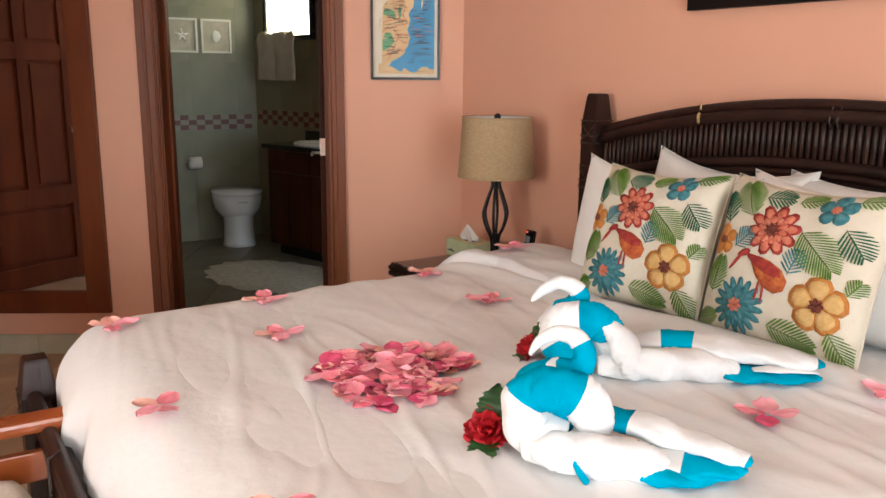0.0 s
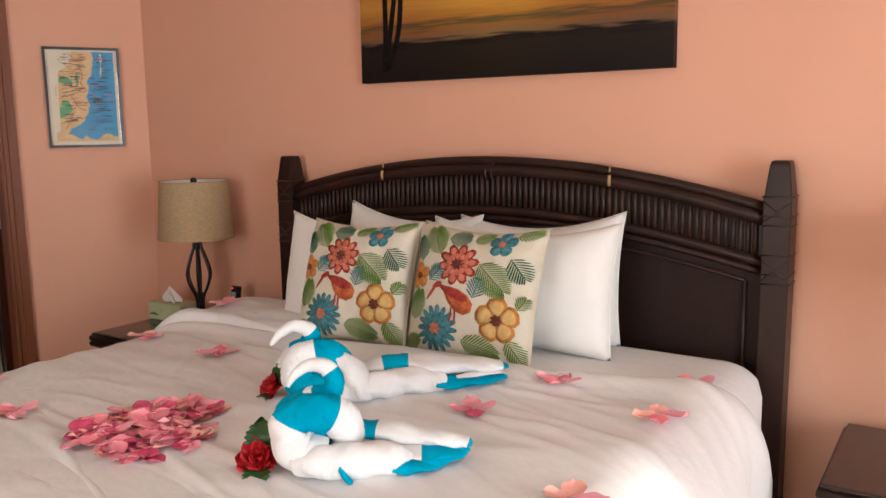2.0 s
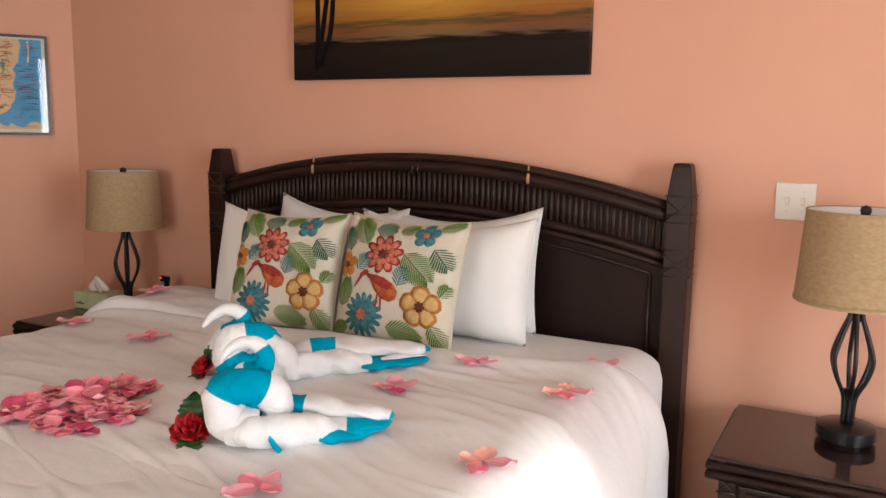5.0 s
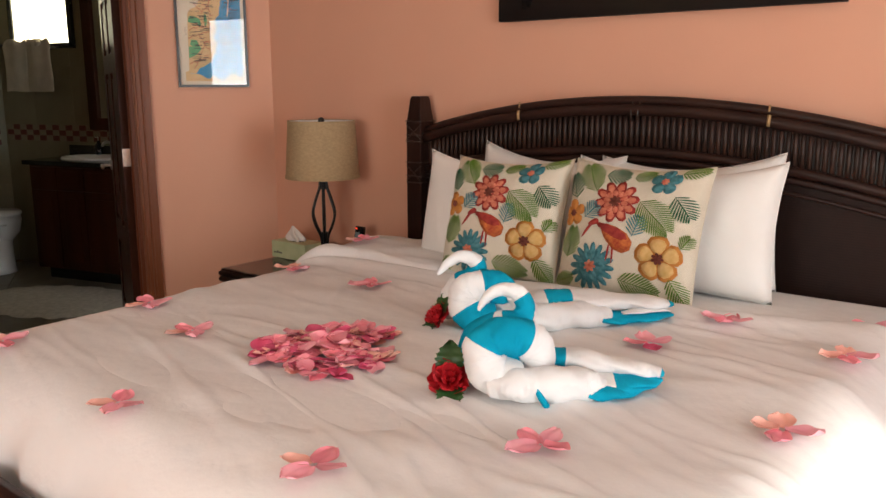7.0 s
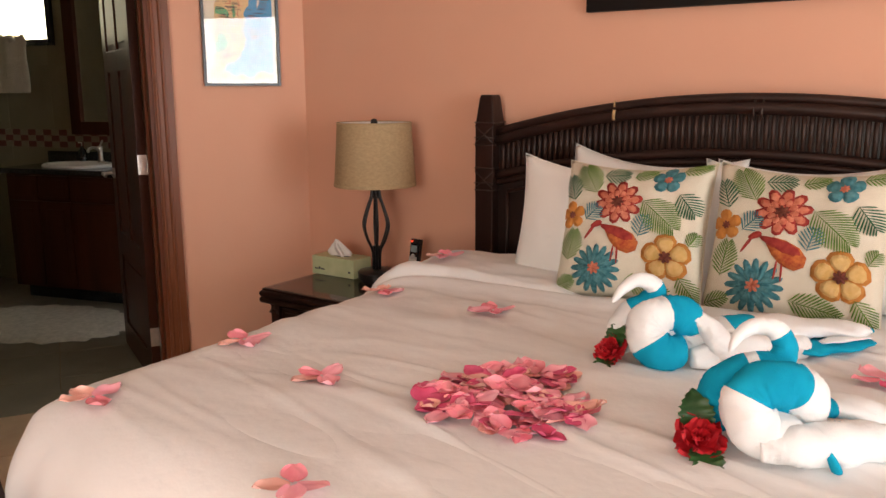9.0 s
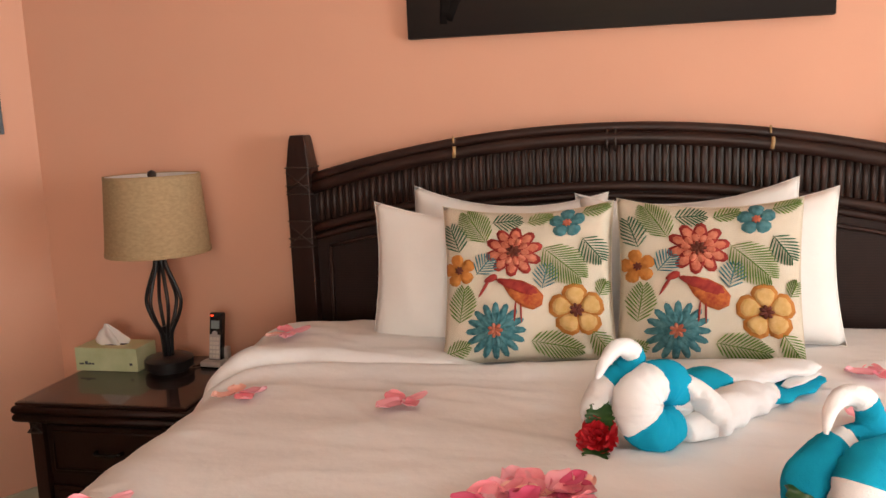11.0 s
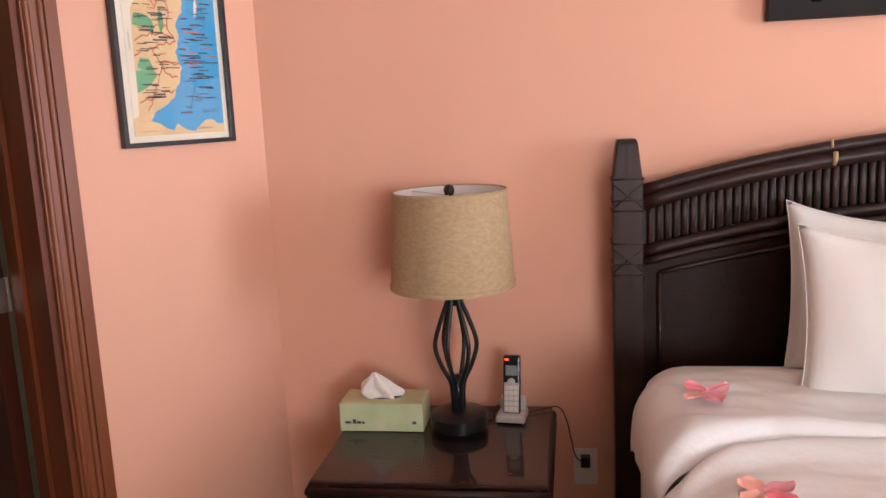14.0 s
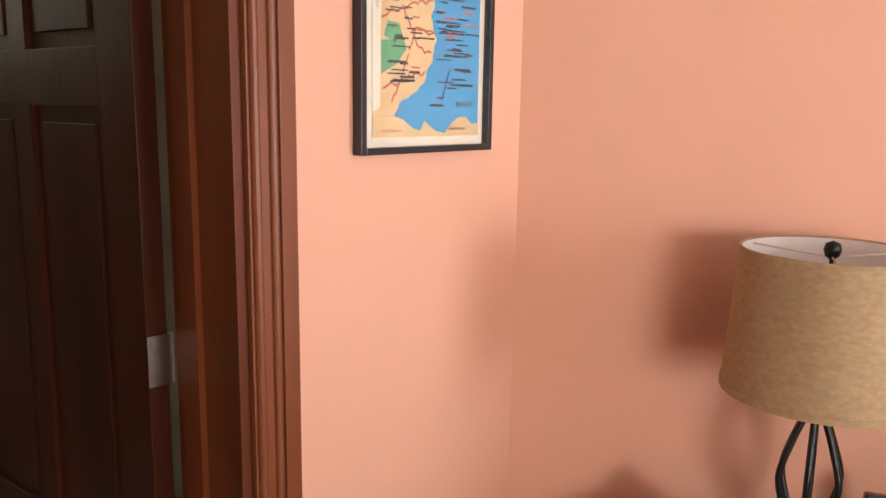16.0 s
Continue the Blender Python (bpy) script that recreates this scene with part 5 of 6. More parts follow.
# each has x along the bed towards its tails, y across, z up from the duvet
Z1 = duvet_height(2.77, -1.46)
S1 = [
    towel_piece(RING, [(0, W_), (0.345, B_), (0.60, W_)], seed=1, wr=0.04),
    # blue lining inside the turn
    towel_piece([(-0.01, 0.02, 0.05, 0.030), (0.01, 0.022, 0.08, 0.034), (0.02, 0.02, 0.10, 0.028)], [(0, B_)], seed=2),
    # the neck rises behind, leans into the turn, then bends up and over
    towel_piece([(-0.062, 0.078, 0.020, 0.026), (-0.072, 0.078, 0.068, 0.032), (-0.050, 0.070, 0.108, 0.033), (-0.006, 0.058, 0.128, 0.031), (0.026, 0.050, 0.142, 0.025), (0.036, 0.052, 0.170, 0.0205), (0.022, 0.060, 0.196, 0.018), (-0.010, 0.066, 0.203, 0.0145), (-0.040, 0.062, 0.190, 0.011), (-0.056, 0.056, 0.170, 0.006), (-0.060, 0.054, 0.160, 0.003)], [(0, B_), (0.27, W_), (0.31, B_), (0.56, W_)], seed=3, wr=0.035),
    # lower body and the loose tails
    towel_piece([(-0.045, -0.035, 0.030, 0.026), (0.0, -0.050, 0.036, 0.036), (0.05, -0.055, 0.036, 0.039), (0.11, -0.052, 0.035, 0.040), (0.155, -0.045, 0.030, 0.036), (0.185, -0.040, 0.022, 0.020)], [(0, W_)], flat=0.92, seed=4, wr=0.05),
    towel_piece([(0.062, -0.084, 0.004, 0.010), (0.052, -0.089, 0.020, 0.0095), (0.040, -0.086, 0.042, 0.007), (0.034, -0.078, 0.058, 0.002)], [(0, B_)], flat=0.6, seed=8, wr=0.02),
    towel_piece([(0.055, 0.05, 0.060, 0.026), (0.10, 0.048, 0.062, 0.036), (0.17, 0.035, 0.056, 0.040), (0.25, 0.012, 0.048, 0.034), (0.30, -0.004, 0.042, 0.028), (0.318, -0.010, 0.038, 0.010)], [(0, B_), (0.26, W_), (0.90, B_)], flat=0.44, seed=5, wr=0.10),
    towel_piece([(0.10, 0.0, 0.030, 0.034), (0.16, -0.012, 0.030, 0.042), (0.23, -0.020, 0.026, 0.040), (0.29, -0.020, 0.028, 0.026), (0.312, -0.020, 0.030, 0.006)], [(0, B_), (0.22, W_), (0.42, B_)], flat=0.34, seed=6, wr=0.11),
    towel_piece([(0.13, -0.045, 0.022, 0.030), (0.18, -0.045, 0.020, 0.040), (0.235, -0.034, 0.018, 0.034), (0.295, -0.024, 0.022, 0.014)], [(0, B_)], flat=0.36, seed=7, wr=0.11),
]
folded_towel(pose(2.768, -1.462, Z1 - 0.004, 0, 0, 40.5), S1, ("loop", "lining", "neck", "lower_fold", "stripe", "tail", "tail", "tail"), "turquoise and white striped towel folded into an arched shape")
Z2 = duvet_height(2.473, -1.132)
S2 = [
    towel_piece(RING, [(0, B_), (0.20, W_), (0.49, B_), (0.74, W_)], seed=11, wr=0.04),
    towel_piece([(-0.01, 0.02, 0.05, 0.030), (0.01, 0.022, 0.08, 0.034), (0.02, 0.02, 0.10, 0.028)], [(0, W_)], seed=12),
    towel_piece([(-0.070, 0.074, 0.020, 0.026), (-0.082, 0.074, 0.066, 0.031), (-0.062, 0.066, 0.104, 0.031), (-0.028, 0.056, 0.130, 0.028), (-0.014, 0.048, 0.158, 0.023), (-0.030, 0.044, 0.182, 0.019), (-0.062, 0.041, 0.188, 0.0155), (-0.092, 0.036, 0.173, 0.012), (-0.114, 0.030, 0.152, 0.007), (-0.121, 0.028, 0.144, 0.003)], [(0, W_), (0.24, B_), (0.50, W_)], seed=13, wr=0.035),
    # the white flap over the shoulder
    towel_piece([(0.050, -0.012, 0.118, 0.022), (0.082, -0.026, 0.088, 0.040), (0.104, -0.042, 0.052, 0.048), (0.118, -0.050, 0.022, 0.036), (0.124, -0.052, 0.008, 0.012)], [(0, W_)], flat=0.62, seed=14, wr=0.05),
    towel_piece([(0.04, -0.03, 0.026, 0.028), (0.12, -0.035, 0.036, 0.042), (0.20, -0.015, 0.038, 0.046), (0.27, -0.004, 0.034, 0.042), (0.32, 0.0, 0.028, 0.032), (0.335, 0.0, 0.024, 0.010)], [(0, W_)], flat=0.78, seed=15, wr=0.07),
    towel_piece([(0.09, 0.06, 0.052, 0.034), (0.17, 0.068, 0.066, 0.046), (0.27, 0.060, 0.066, 0.052), (0.38, 0.042, 0.060, 0.052), (0.47, 0.026, 0.056, 0.042), (0.508, 0.020, 0.052, 0.010)], [(0, W_), (0.20, B_), (0.33, W_), (0.90, B_)], flat=0.34, seed=16, wr=0.10),
    towel_piece([(0.28, 0.0, 0.026, 0.038), (0.34, 0.008, 0.024, 0.046), (0.42, 0.008, 0.026, 0.042), (0.48, 0.0, 0.030, 0.024), (0.500, -0.004, 0.030, 0.008)], [(0, B_)], flat=0.28, seed=17, wr=0.11),
    towel_piece([(0.36, -0.012, 0.040, 0.010), (0.41, -0.006, 0.044, 0.020), (0.46, -0.002, 0.044, 0.014), (0.492, 0.0, 0.040, 0.005)], [(0, W_)], flat=0.3, seed=18),
]
folded_towel(pose(2.473, -1.132, Z2 - 0.003, 0, 0, 43), S2, ("loop", "lining", "neck", "flap", "lower_fold", "tail", "tail", "tail"), "striped turquoise and white towel folded with a long trailing tail")


def hibiscus(at):
    ob = thing("hibiscus_flower", at, "red double hibiscus bloom with dark green leaves on the duvet", "flower", "hibiscus flowers")
    rh = random.Random(3)
    for ring, (n_, tilt, s) in enumerate(((5, 4, 1.75), (5, 28, 1.5), (4, 56, 1.1))):
        for i in range(n_):
            part("petal", HIB, M["hibiscus"], ob, at=pose(0, 0, 0.020 + ring * 0.004) @ pose(0, 0, 0, 0, 0, i * 360 / n_ + ring * 25 + rh.uniform(-9, 9)) @ pose(0, 0, 0, tilt + rh.uniform(-8, 8)) @ Matrix.Scale(s, 4))
    for a, s in ((150, 1.5), (-35, 1.6)):
        part("leaf", LEAF, M["leaf"], ob, "dark green toothed leaf", at=pose(0, 0, 0.010, 0, 0, a) @ pose(0, 0, 0, 12) @ Matrix.Scale(s, 4))
    return ob


def hib_fn(u, v):
    a = u * 2 - 1
    w = 0.040 * math.sin(math.pi * (0.08 + 0.84 * v)) ** 0.7 * (0.5 + 0.5 * v)
    return a * w / 2 * 1.45, v * 0.042 * (1 + 0.05 * math.sin(a * 11)), 0.010 * v * v + 0.0055 * math.sin(a * 8 + 1) * v * v + 0.004 * a * a


HIB = ggrid(hib_fn, 10, 8).mesh("petal", [M["hibiscus"]], smooth=True)


def leaf_fn(u, v):
    a = u * 2 - 1
    w = 0.060 * math.sin(math.pi * (0.04 + 0.94 * v) ** 0.85) * (1 + 0.12 * math.sin(v * 46) * abs(a))
    return a * w / 2, v * 0.085 + 0.008, 0.008 * a * a + 0.014 * math.sin(v * 3) - 0.003 * math.cos(v * 30) * abs(a)


LEAF = ggrid(leaf_fn, 10, 24).mesh("leaf", [M["leaf"]], smooth=True)
hb = hibiscus(pose(2.656, -1.518, duvet_height(2.656, -1.518) + 0.006, 38, -24, 60) @ Matrix.Scale(0.62, 4))
copy_thing(hb, pose(2.372, -1.180, duvet_height(2.372, -1.180) + 0.008, 40, -28, 10) @ Matrix.Scale(0.90, 4))

# ---- wooden armchair at the foot of the bed ----
chair = thing("armchair", pose(1.655, -2.525, 0, 0, 0, -2), "reddish wooden slatted armchair with a cream seat cushion", "chair")
part("arm", gbox(0, 0.075, -0.02, 0.44, 0.606, 0.638), M["chair_wood"], chair, bevel=0.010)
part("arm_rail", gbox(0.025, 0.05, 0.04, 0.39, 0.475, 0.550), M["chair_wood"], chair, bevel=0.004)
for y in (0.0, 0.385):
    part("leg", gbox(0.012, 0.064, y, y + 0.05, 0, 0.606), M["chair_wood"], chair, bevel=0.004)
part("seat_rail", gbox(0.025, 0.05, 0.05, 0.385, 0.30, 0.38), M["chair_wood"], chair, bevel=0.004)
part("arm", gbox(0.66, 0.735, -0.02, 0.44, 0.606, 0.638), M["chair_wood"], chair, bevel=0.010)
for y in (0.0, 0.385):
    part("leg", gbox(0.672, 0.724, y, y + 0.05, 0, 0.606), M["chair_wood"], chair, bevel=0.004)
part("front_rail", gbox(0.064, 0.672, 0.39, 0.415, 0.30, 0.38), M["chair_wood"], chair, bevel=0.004)
part("front_rail", gbox(0.064, 0.672, 0.01, 0.035, 0.30, 0.38), M["chair_wood"], chair, bevel=0.004)
part("seat_cushion", rounded_slab(0.078, 0.655, -0.03, 0.345, 0.38, 0.53, 0.05, 30, 24), M["seat"], chair, "cream seat cushion", smooth=True)

# ---- bathroom ----
vanity = thing("vanity_cabinet", BATH, "dark wood bathroom vanity under a black granite top", "vanity")
part("body", gbox(0.72, 1.75, -0.43, -0.004, 0.09, 0.862), M["cabinet"], vanity)
part("plinth", gbox(0.76, 1.75, -0.37, -0.004, 0.0, 0.09), M["plastic_black"], vanity)
for x0, x1 in ((0.735, 0.985), (0.995, 1.245), (1.255, 1.735)):
    part("drawer", gbox(x0, x1, -0.448, -0.43, 0.69, 0.85).join(gbox(x0 + 0.03, x1 - 0.03, -0.453, -0.448, 0.715, 0.825)), M["cabinet"], vanity, bevel=0.002)
    part("cupboard_door", gbox(x0, x1, -0.448, -0.43, 0.11, 0.68).join(gbox(x0 + 0.05, x1 - 0.05, -0.455, -0.448, 0.16, 0.63)), M["cabinet"], vanity, bevel=0.003)
part("countertop", gbox(0.69, 1.78, -0.475, -0.004, 0.864, 0.897), M["granite"], vanity, "polished black granite top", bevel=0.004)
part("backsplash", gbox(0.69, 1.78, -0.024, -0.004, 0.898, 0.98), M["granite"], vanity, bevel=0.002)
basin = thing("wash_basin", BATH @ pose(1.16, -0.25, 0.898), "white oval drop-in wash basin", "sink")
b1 = part("bowl", glathe([(0.03, -0.02), (0.12, -0.012), (0.175, 0.010), (0.19, 0.022), (0.21, 0.024), (0.222, 0.014), (0.222, 0.0), (0.2, -0.001), (0.03, -0.0212)], 40).moved(Matrix.Diagonal((1.15, 0.85, 1, 1))), M["porcelain"], basin, smooth=True)
faucet = thing("faucet", BATH @ pose(1.20, -0.075, 0.898), "steel tap with a curved spout", "faucet")
part("body", glathe([(0.026, 0), (0.024, 0.02), (0.018, 0.03), (0.017, 0.11), (0.02, 0.125), (0, 0.13)], 20), M["steel"], faucet, smooth=True)
part("spout", gtube(smooth_path([(0, 0, 0.09), (0, -0.05, 0.12), (0, -0.10, 0.115), (0, -0.12, 0.095)]), 0.010, 10), M["steel"], faucet, smooth=True)
part("handle", gtube([(0, 0, 0.13), (0, 0.03, 0.165)], 0.006, 8), M["steel"], faucet, smooth=True)
dispenser = thing("soap_dispenser", BATH @ pose(1.05, -0.08, 0.898), "dark pump soap bottle", "bottle")
part("bottle", glathe([(0.028, 0), (0.03, 0.01), (0.03, 0.09), (0.012, 0.11), (0.012, 0.125), (0, 0.126)], 20), M["plastic_black"], dispenser, smooth=True)
part("pump", gtube([(0, 0, 0.12), (0, 0, 0.15), (0, -0.03, 0.15)], 0.004, 8), M["steel"], dispenser, smooth=True)
vm = thing("vanity_mirror", BATH, "rectangular mirror in a dark wood frame over the basin", "mirror")
for nm, b in (("frame_side", (0.93, 1.02, 1.10, 2.2)), ("frame_side", (1.62, 1.71, 1.10, 2.2)), ("frame_rail", (1.02, 1.62, 1.10, 1.19)), ("frame_rail", (1.02, 1.62, 2.11, 2.2))):
    part(nm, gbox(b[0], b[1], -0.035, -0.004, b[2], b[3]), M["cabinet"], vm, bevel=0.004)
part("mirror_glass", gbox(1.02, 1.62, -0.016, -0.006, 1.19, 2.11), M["mirror"], vm, "clear mirror glass")

bw = thing("bathroom_window", BATH @ pose(0.07, 0, -0.045), "bright frosted bathroom window in a pale frame", "window", kind="structure")
part("pane", gbox(0.15, 0.72, -0.02, -0.008, 1.80, 2.42), M["window_glow"], bw, "bright frosted pane")
part("window_frame", gbox(0.11, 0.15, -0.035, -0.004, 1.76, 2.46).join(gbox(0.72, 0.76, -0.035, -0.004, 1.76, 2.46)).join(gbox(0.15, 0.72, -0.035, -0.004, 1.76, 1.80)).join(gbox(0.15, 0.72, -0.035, -0.004, 2.42, 2.46)), M["plastic_black"], bw)
rail = thing("towel_rail", BATH @ pose(0.06, 0, 0), "dark metal towel rail", "towel rail")
part("bar", gtube([(0.05, -0.07, 1.745), (0.74, -0.07, 1.745)], 0.009, 10), M["iron"], rail, smooth=True)
for x in (0.06, 0.73):
    part("bracket", gtube([(x, -0.07, 1.745), (x, -0.004, 1.745)], 0.012, 10), M["iron"], rail, smooth=True)


def hung_towel(x0, w, seed, label):
    def fn(u, v):
        a = u * 2 * math.pi
        t = v
        z = 1.78 - 0.39 * t
        ww = w * (0.42 + 0.12 * abs(math.sin(t * 9)) if t < 0.16 else 0.5)
        return x0 + ww * math.cos(a) * (1 + 0.05 * math.sin(t * 7 + seed)), -0.075 + 0.024 * math.sin(a) * (1 + 0.5 * math.sin(a * 4 + seed) * (1 - t)), z + 0.012 * math.sin(a * 3 + seed) * (1 if t < 0.1 else 0.3)
    ob = thing("hand_towel", BATH @ pose(0.06, 0, 0), label, "towel", "hand towels")
    part("cloth", ggrid(fn, 40, 24), M["bath_towel"], ob, smooth=True)
    fan = G()
    for k in range(7):
        a = -0.9 + k * 0.3
        fan.join(gtube([(x0, -0.09, 1.73), (x0 + 0.055 * math.sin(a), -0.10, 1.73 + 0.055 * math.cos(a))], [0.012, 0.02], 8))
    part("gathered_top", fan, M["bath_towel"], ob, smooth=True)


hung_towel(0.215, 0.245, 1.0, "cream hand towel with a gathered top on the rail")
hung_towel(0.455, 0.25, 2.4, "cream hand towel with a gathered top on the rail")

toilet = thing("toilet", pose(-3.28, -0.02, 0, 0, 0, 84), "white porcelain toilet with a low pedestal", "toilet")
part("pedestal", gtube([(0, -0.27, 0), (0, -0.27, 0.03), (0, -0.27, 0.14), (0, -0.27, 0.24), (0, -0.28, 0.33)], [0.142, 0.132, 0.124, 0.126, 0.150], 32, up=(0, 1, 0)).moved(Matrix.Diagonal((1, 1.15, 1, 1))), M["porcelain"], toilet, smooth=True)
part("bowl", glathe([(0.10, 0.23), (0.150, 0.26), (0.192, 0.32), (0.208, 0.40), (0.205, 0.440), (0.0, 0.442)], 36).moved(pose(0, -0.29, 0) @ Matrix.Diagonal((1, 1.15, 1, 1))), M["porcelain"], toilet, smooth=True)
part("lid", glathe([(0.0, 0.446), (0.210, 0.446), (0.216, 0.458), (0.210, 0.474), (0.0, 0.480)], 36).moved(pose(0, -0.29, 0) @ Matrix.Diagonal((1, 1.15, 1, 1))), M["porcelain"], toilet, "closed white lid", smooth=True)
part("flush_lever", gtube([(-0.05, -0.527, 0.395), (0.03, -0.532, 0.39)], 0.007, 8), M["steel"], toilet, smooth=True)

for y0, lab in ((-0.20, "small square picture of a pale shell in a light frame"), (-0.49, "small square picture of a pale sea star in a light frame")):
    pc = thing("framed_picture", pose(-3.3, y0, 1.61), lab, "picture", "bathroom pictures")
    for nm, b in (("frame_side", (0, 0.018, 0, 0.28)), ("frame_side", (0.242, 0.26, 0, 0.28)), ("frame_rail", (0.018, 0.242, 0, 0.018)), ("frame_rail", (0.018, 0.242, 0.262, 0.28))):
        part(nm, gbox(0.001, 0.02, b[0], b[1], b[2], b[3]), M["switch"], pc, bevel=0.001)
    part("mount", gbox(0.001, 0.006, 0.018, 0.242, 0.018, 0.262), M["bath_towel"], pc)
    if "star" in lab:
        st = G()
        for k in range(5):
            a = k * 2 * math.pi / 5 + 1.57
            st.join(gtube([(0.009, 0.13, 0.14), (0.009, 0.13 + 0.06 * math.cos(a), 0.14 + 0.06 * math.sin(a))], [0.016, 0.003], 8))
        part("emblem", st, M["tissue"], pc, smooth=True)
    else:
        part("emblem", glathe([(0, -0.05), (0.03, -0.03), (0.042, 0.0), (0.03, 0.035), (0, 0.05)], 20).moved(pose(0.008, 0.13, 0.14) @ Matrix.Diagonal((0.25, 1, 1, 1))), M["tissue"], pc, smooth=True)
tp = thing("toilet_roll", pose(-3.3, -0.32, 0.69), "white toilet paper roll on a wall holder", "toilet paper")
part("roll", gtube([(0.06, -0.05, 0), (0.06, 0.05, 0)], 0.052, 24), M["tissue"], tp, smooth=True)
part("holder", gtube([(0.0, -0.065, 0.0), (0.06, -0.065, 0.0), (0.06, 0.065, 0.0), (0.0, 0.065, 0)], 0.006, 8), M["steel"], tp, smooth=True)


def rug_fn(u, v):
    a = u * 2 * math.pi
    k = 1 + 0.035 * math.sin(a * 17) + 0.02 * math.sin(a * 29 + 1)
    return 0.62 * v * k * math.cos(a), 0.40 * v * k * math.sin(a), 0.004 + 0.022 * (1 - v**6) + 0.004 * noise.noise(Vector((math.cos(a) * v * 9, math.sin(a) * v * 9, 0)))


rug = thing("bath_rug", pose(-1.72, -0.23, 0.0, 0, 0, 18), "fluffy off-white oval rug with a scalloped edge", "rug")
part("rug_body", ggrid(rug_fn, 120, 16), M["rug"], rug, smooth=True)

# ---- windows and what lies outside them ----
def window(name, at, w, h, sill, cols, rail, label):
    """x across, y out of the room; the opening's near lower corner at the origin."""
    ob = thing(name, at, label, "window", kind="structure")
    t = 0.06
    part("window_frame", gbox(0, t, 0.03, 0.11, sill, h).join(gbox(w - t, w, 0.03, 0.11, sill, h)).join(gbox(t, w - t, 0.03, 0.11, sill, sill + t)).join(gbox(t, w - t, 0.03, 0.11, h - t, h)), M["case_wood"], ob, "stained wood window frame")
    for k in range(1, cols):
        part("mullion", gbox(w * k / cols - 0.04, w * k / cols + 0.04, 0.035, 0.10, sill + t, h - t), M["case_wood"], ob)
    part("transom", gbox(t, w - t, 0.036, 0.099, rail, rail + 0.07), M["case_wood"], ob)
    for k in range(cols):
        p_ = part("pane", gbox(w * k / cols + 0.05, w * (k + 1) / cols - 0.05, 0.068, 0.074, sill + t, h - t), M["glass"], ob, "clear window glass")
        p_.visible_shadow = False
    return ob


window("window_1", pose(7.0, -1.2, 0, 0, 0, -90), 2.3, 2.3, 0.0, 2, 1.78, "large stained wood window door to the terrace")
window("window_2", pose(4.1, -5.5, 0, 0, 0, 180), 2.0, 2.15, 0.85, 2, 1.78, "stained wood window behind the camera")
cur = M["bath_towel"]


def drape_fn(u, v):
    return 6.86 + 0.025 * math.sin(u * 40), -3.35 - 0.40 * u * (0.35 + 0.65 * abs(v - 0.42) * 1.6), 2.4 * v


curtain = thing("curtain", None, "tan tied-back curtain beside the terrace window", "curtain")
part("cloth", ggrid(drape_fn, 60, 24), M["burlap"], curtain, smooth=True)

sea_m, st_, sb_ = principled("outside")
n, l = st_.nodes, st_.links
co, sep, ra = n.new("ShaderNodeTexCoord"), n.new("ShaderNodeSeparateXYZ"), n.new("ShaderNodeValToRGB")
l.new(co.outputs["Object"], sep.inputs[0])
mr = n.new("ShaderNodeMapRange")
mr.inputs["From Min"].default_value, mr.inputs["From Max"].default_value = -8, 30
l.new(sep.outputs["Z"], mr.inputs["Value"])
l.new(mr.outputs[0], ra.inputs["Fac"])
e_ = ra.color_ramp.elements
e_[0].position, e_[0].color = 0.0, (0.30, 0.27, 0.20, 1)
e_[1].position, e_[1].color = 1.0, (0.62, 0.80, 0.95, 1)
for p, c in ((0.12, (0.45, 0.42, 0.32, 1)), (0.14, (0.08, 0.38, 0.42, 1)), (0.235, (0.16, 0.50, 0.58, 1)), (0.245, (0.80, 0.90, 0.96, 1)), (0.5, (0.92, 0.97, 1.0, 1))):
    e_.new(p).color = c
l.new(ra.outputs["Color"], sb_.inputs["Emission Color"])
sb_.inputs["Base Color"].default_value = (0, 0, 0, 1)
sb_.inputs["Emission Strength"].default_value = 2.6
back = structure("backdrop", gbox(60, 60.2, -70, 60, -8, 30), sea_m)
back.visible_shadow = False
structure("ground", gbox(9, 60, -70, 60, -0.5, -0.35), surface("sand", (0.42, 0.36, 0.25), (0.52, 0.46, 0.33), 0.5, 0.9))
GREEN = surface("palm_green", (0.02, 0.06, 0.02), (0.06, 0.13, 0.035), 6, 0.6)


def palm(x, y, h, seed):
    r_ = random.Random(seed)
    ob = thing("palm_tree", pose(x, y, -0.35), "green coconut palm outside the terrace window", "tree", "palms outside")
    tp_ = smooth_path([(0, 0, 0, 0.16), (0.15, 0.1, h * 0.4, 0.12), (0.35, 0.1, h, 0.09)], 8)
    part("trunk", gtube([p[:3] for p in tp_], [float(p[3]) for p in tp_], 10), M["case_wood"], ob, smooth=True)
    cr = G()
    for k in range(16):
        a, el = k * 0.4 * 2.4, r_.uniform(-0.1, 0.7)
        P_ = [Vector((0.35 + math.cos(a) * s * 2.1, 0.1 + math.sin(a) * s * 2.1, h + math.sin(el) * s * 1.6 - 1.9 * s * s)) for s in (i / 8 for i in range(9))]
        cr.join(gtube(P_, 0.02, 4))
        for i in range(1, 9):
            for sd in (1, -1):
                for j in range(2):
                    b0 = P_[i - 1].lerp(P_[i], j / 2)
                    t_ = b0 + Vector((-math.sin(a) * sd * 0.45, math.cos(a) * sd * 0.45, -0.35))
                    cr.add([b0, b0 + Vector((0.05, 0.03, 0.0)), t_], [(0, 1, 2)])
    part("crown", cr, GREEN, ob)


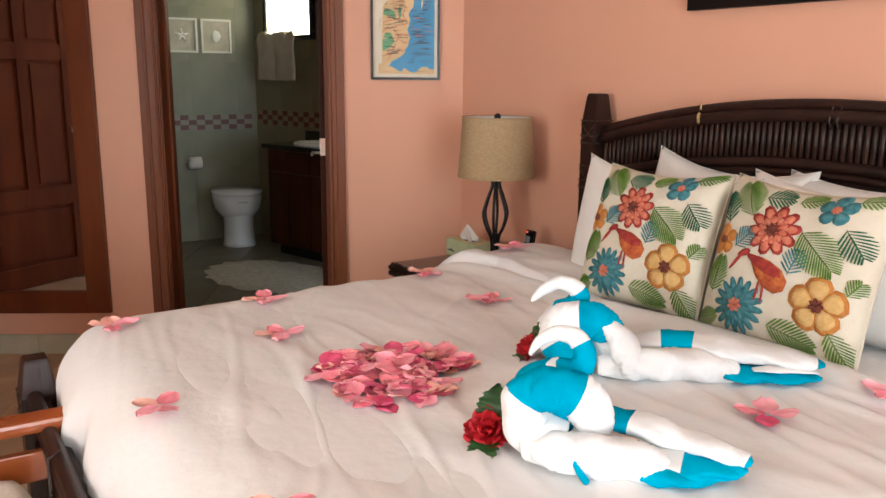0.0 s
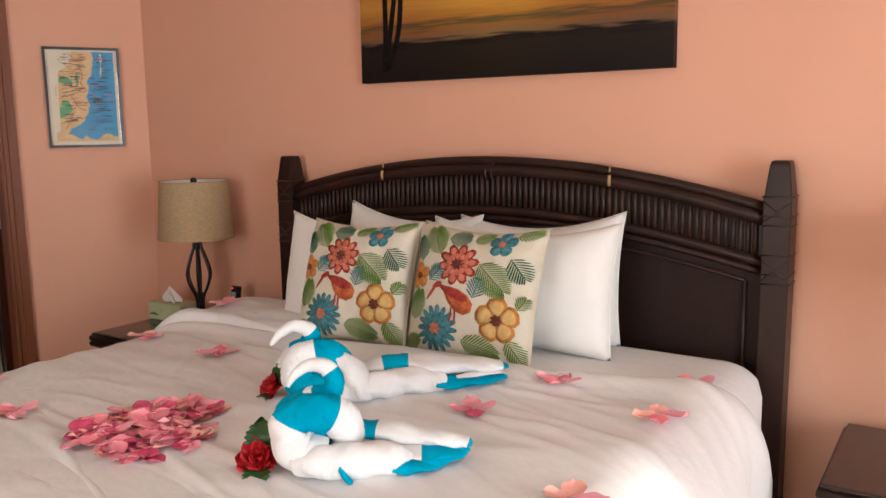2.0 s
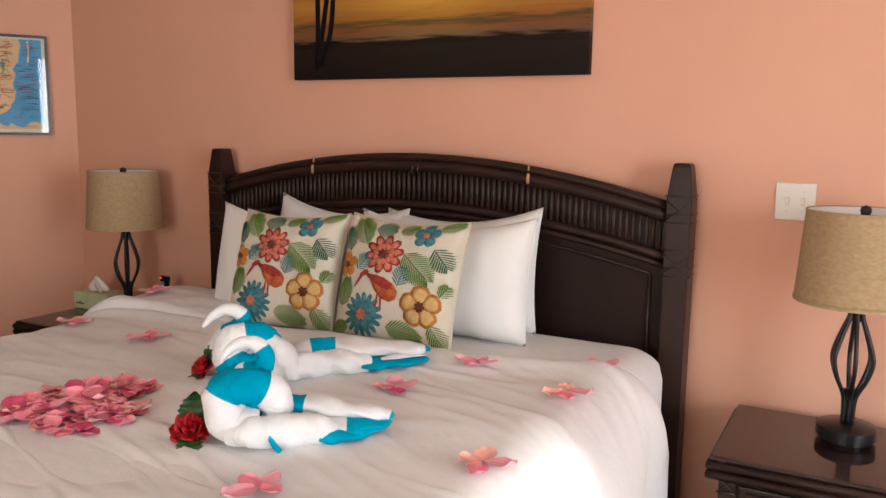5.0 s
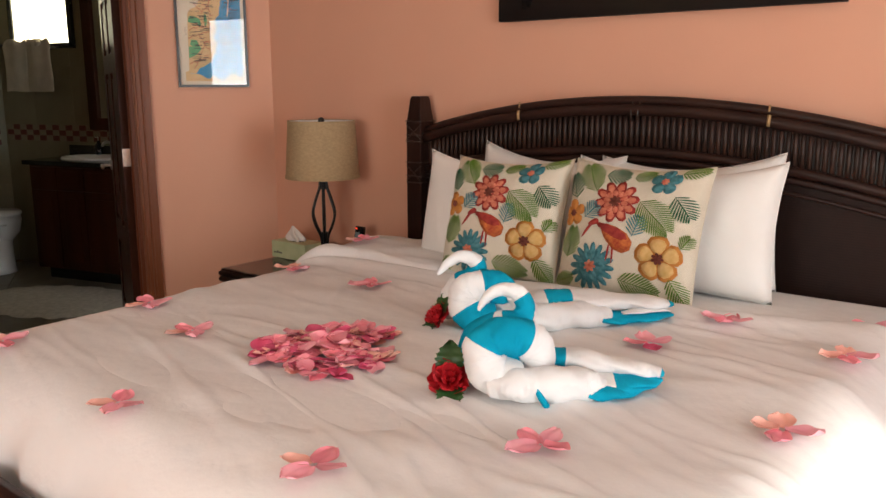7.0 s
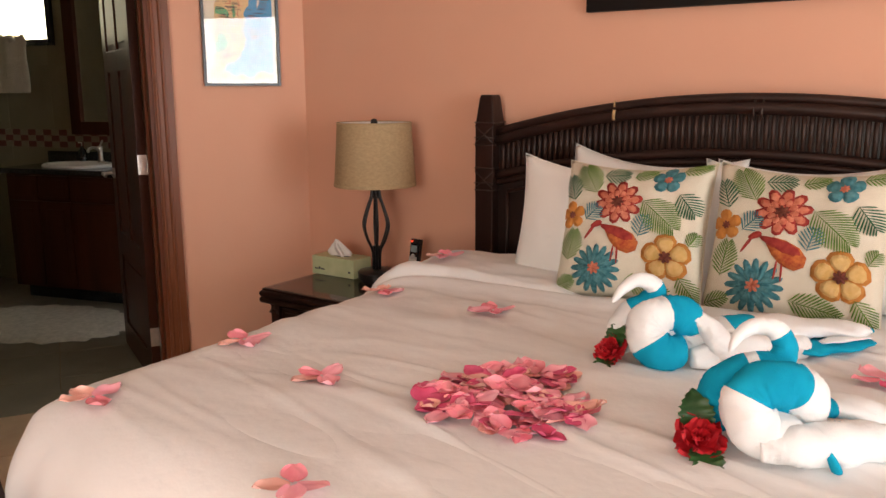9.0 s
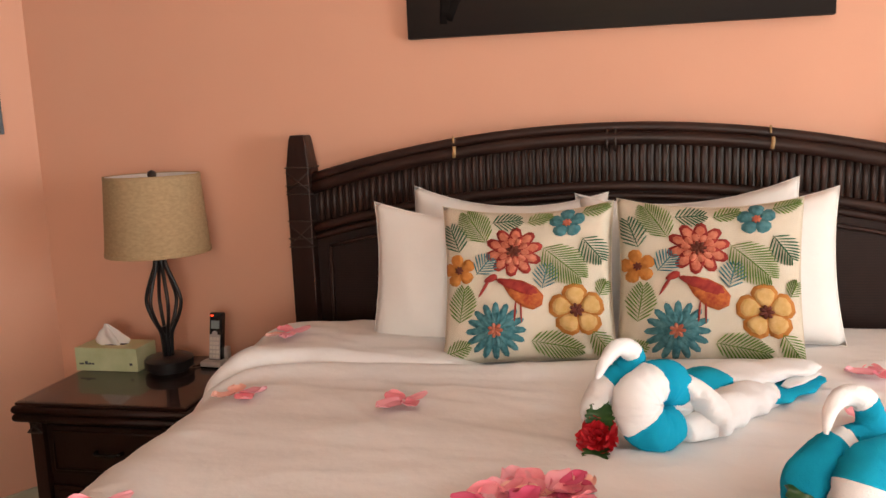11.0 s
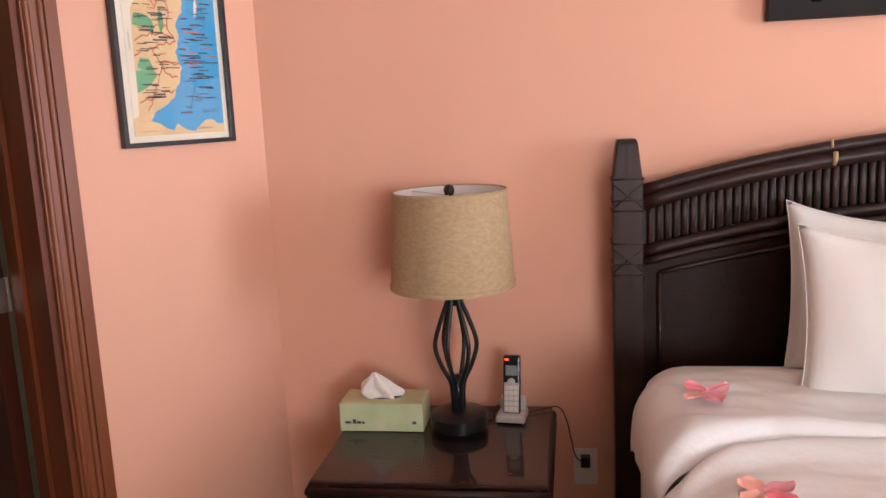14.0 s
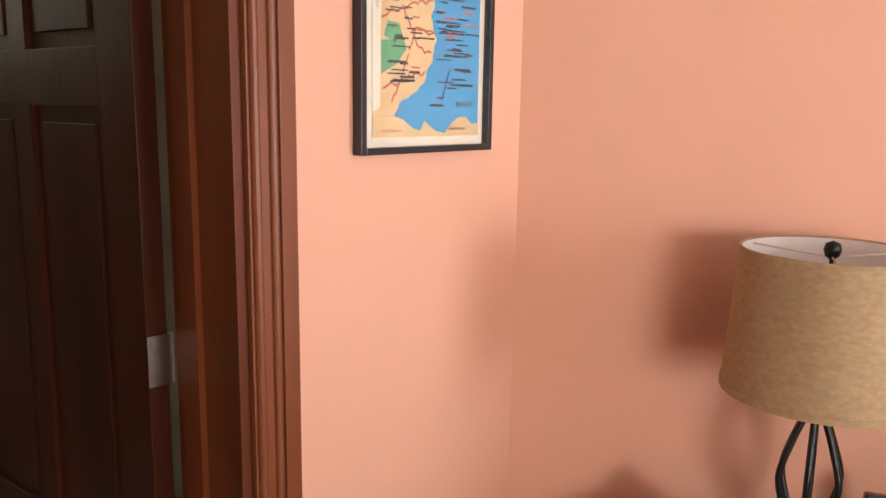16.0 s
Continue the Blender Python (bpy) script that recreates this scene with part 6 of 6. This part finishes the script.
palm(12.5, -5.2, 3.0, 1)
palm(15.0, -7.6, 3.6, 2)
palm(14.0, -3.6, 2.6, 3)

# ---- small pieces of the walls and floors ----
ft = part("floor_covering", gbox(-0.001, 0.001, -0.001, 0.001, -0.01, -0.0095), M["grout"])
tagged(ft, kind="structure")
S = 0.44
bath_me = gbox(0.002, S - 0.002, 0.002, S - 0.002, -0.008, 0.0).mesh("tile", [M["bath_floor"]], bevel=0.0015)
tile_me = gbox(0.002, S - 0.002, 0.002, S - 0.002, -0.008, 0.0).mesh("tile", [M["floor_tile"]], bevel=0.0015)
TR = pose(-0.397, -1.923, 0, 0, 0, 59.4 - 90)
for i in range(-16, 17):
    for j in range(-14, 15):
        c = TR @ Vector(((i + 0.5) * S, (j + 0.5) * S, 0))
        if -3.4 < c.x < 7.0 and -5.5 < c.y < 0.9 and not (1.7 < c.x < 3.1 and -1.7 < c.y) and not (c.x > 0.5 and c.y > 0.15) and not (c.x < 1.0 and c.y < -3.2):
            # past the doorway wall the tiles take a darker, greyer tone
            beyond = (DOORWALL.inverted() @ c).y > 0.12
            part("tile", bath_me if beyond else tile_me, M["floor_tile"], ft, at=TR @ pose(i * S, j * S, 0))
BT = 0.105
base_me = gbox(0.001, 0.302, -0.012, -0.001, 0.0, BT).mesh("base_tile", [M["base_tile"]], bevel=0.001)
bb = thing("baseboard", DOORWALL, "pale green stone skirting tiles", "baseboard", kind="structure")
for k in range(7):
    part("tile", base_me, M["base_tile"], bb, at=pose(-1.592 - 0.303 * (k + 1), 0, 0))
for k in range(2):
    part("tile", base_me, M["base_tile"], bb, at=pose(-0.58 + k * 0.287, 0, 0) @ Matrix.Diagonal((0.94, 1, 1, 1)))
bn = thing("baseboard", pose(0.36, 0, 0), "pale green stone skirting tiles", "baseboard", kind="structure")
for k in range(21):
    part("tile", base_me, M["base_tile"], bn, at=pose(0.303 * k, 0, 0))
band = thing("tile_band", BATH, "chequered red and tan tile border", "tile", kind="structure")
cell = gbox(0.0005, 0.0695, -0.004, 0.0, 0.0005, 0.0415).mesh("tile", [M["shaded_red_tile"]])
cell2 = gbox(0.0005, 0.0695, -0.004, 0.0, 0.0005, 0.0415).mesh("tile", [M["shaded_band_tan"]])
for k in range(26):
    for r in range(3):
        part("tile", cell if (k + r) % 2 else cell2, M["shaded_red_tile"], band, at=pose(0.02 + k * 0.07, -0.001, 1.005 + r * 0.042))
band2 = thing("tile_band", pose(-3.3, 0, 0, 0, 0, 90), "chequered red and tan tile border", "tile", kind="structure")
for k in range(26):
    for r in range(3):
        part("tile", cell if (k + r) % 2 else cell2, M["shaded_red_tile"], band2, at=pose(-1.6 + k * 0.07, -0.001, 0.965 + r * 0.042))
wt = gbox(0.0015, 0.3985, -0.003, -0.0002, 0.0015, 0.2985).mesh("tile", [M["bath_tile"]])
for nm, at, n_, base, top in (("wall_tiling", BATH @ pose(-0.05, 0, 0), 6, 1.005, 1.131), ("wall_tiling", pose(-3.3, -1.9, 0, 0, 0, 90), 6, 0.965, 1.091)):
    wall_t = thing(nm, at, "grey-green glazed bathroom wall tiles", "tile", kind="structure")
    for k in range(n_):
        for r in range(3):
            part("tile", wt, M["bath_tile"], wall_t, at=pose(k * 0.4, 0, r * base / 3) @ Matrix.Diagonal((1, 1, base / 0.9, 1)))
            part("tile", wt, M["bath_tile"], wall_t, at=pose(k * 0.4, 0, top + r * 0.45) @ Matrix.Diagonal((1, 1, 1.5, 1)))
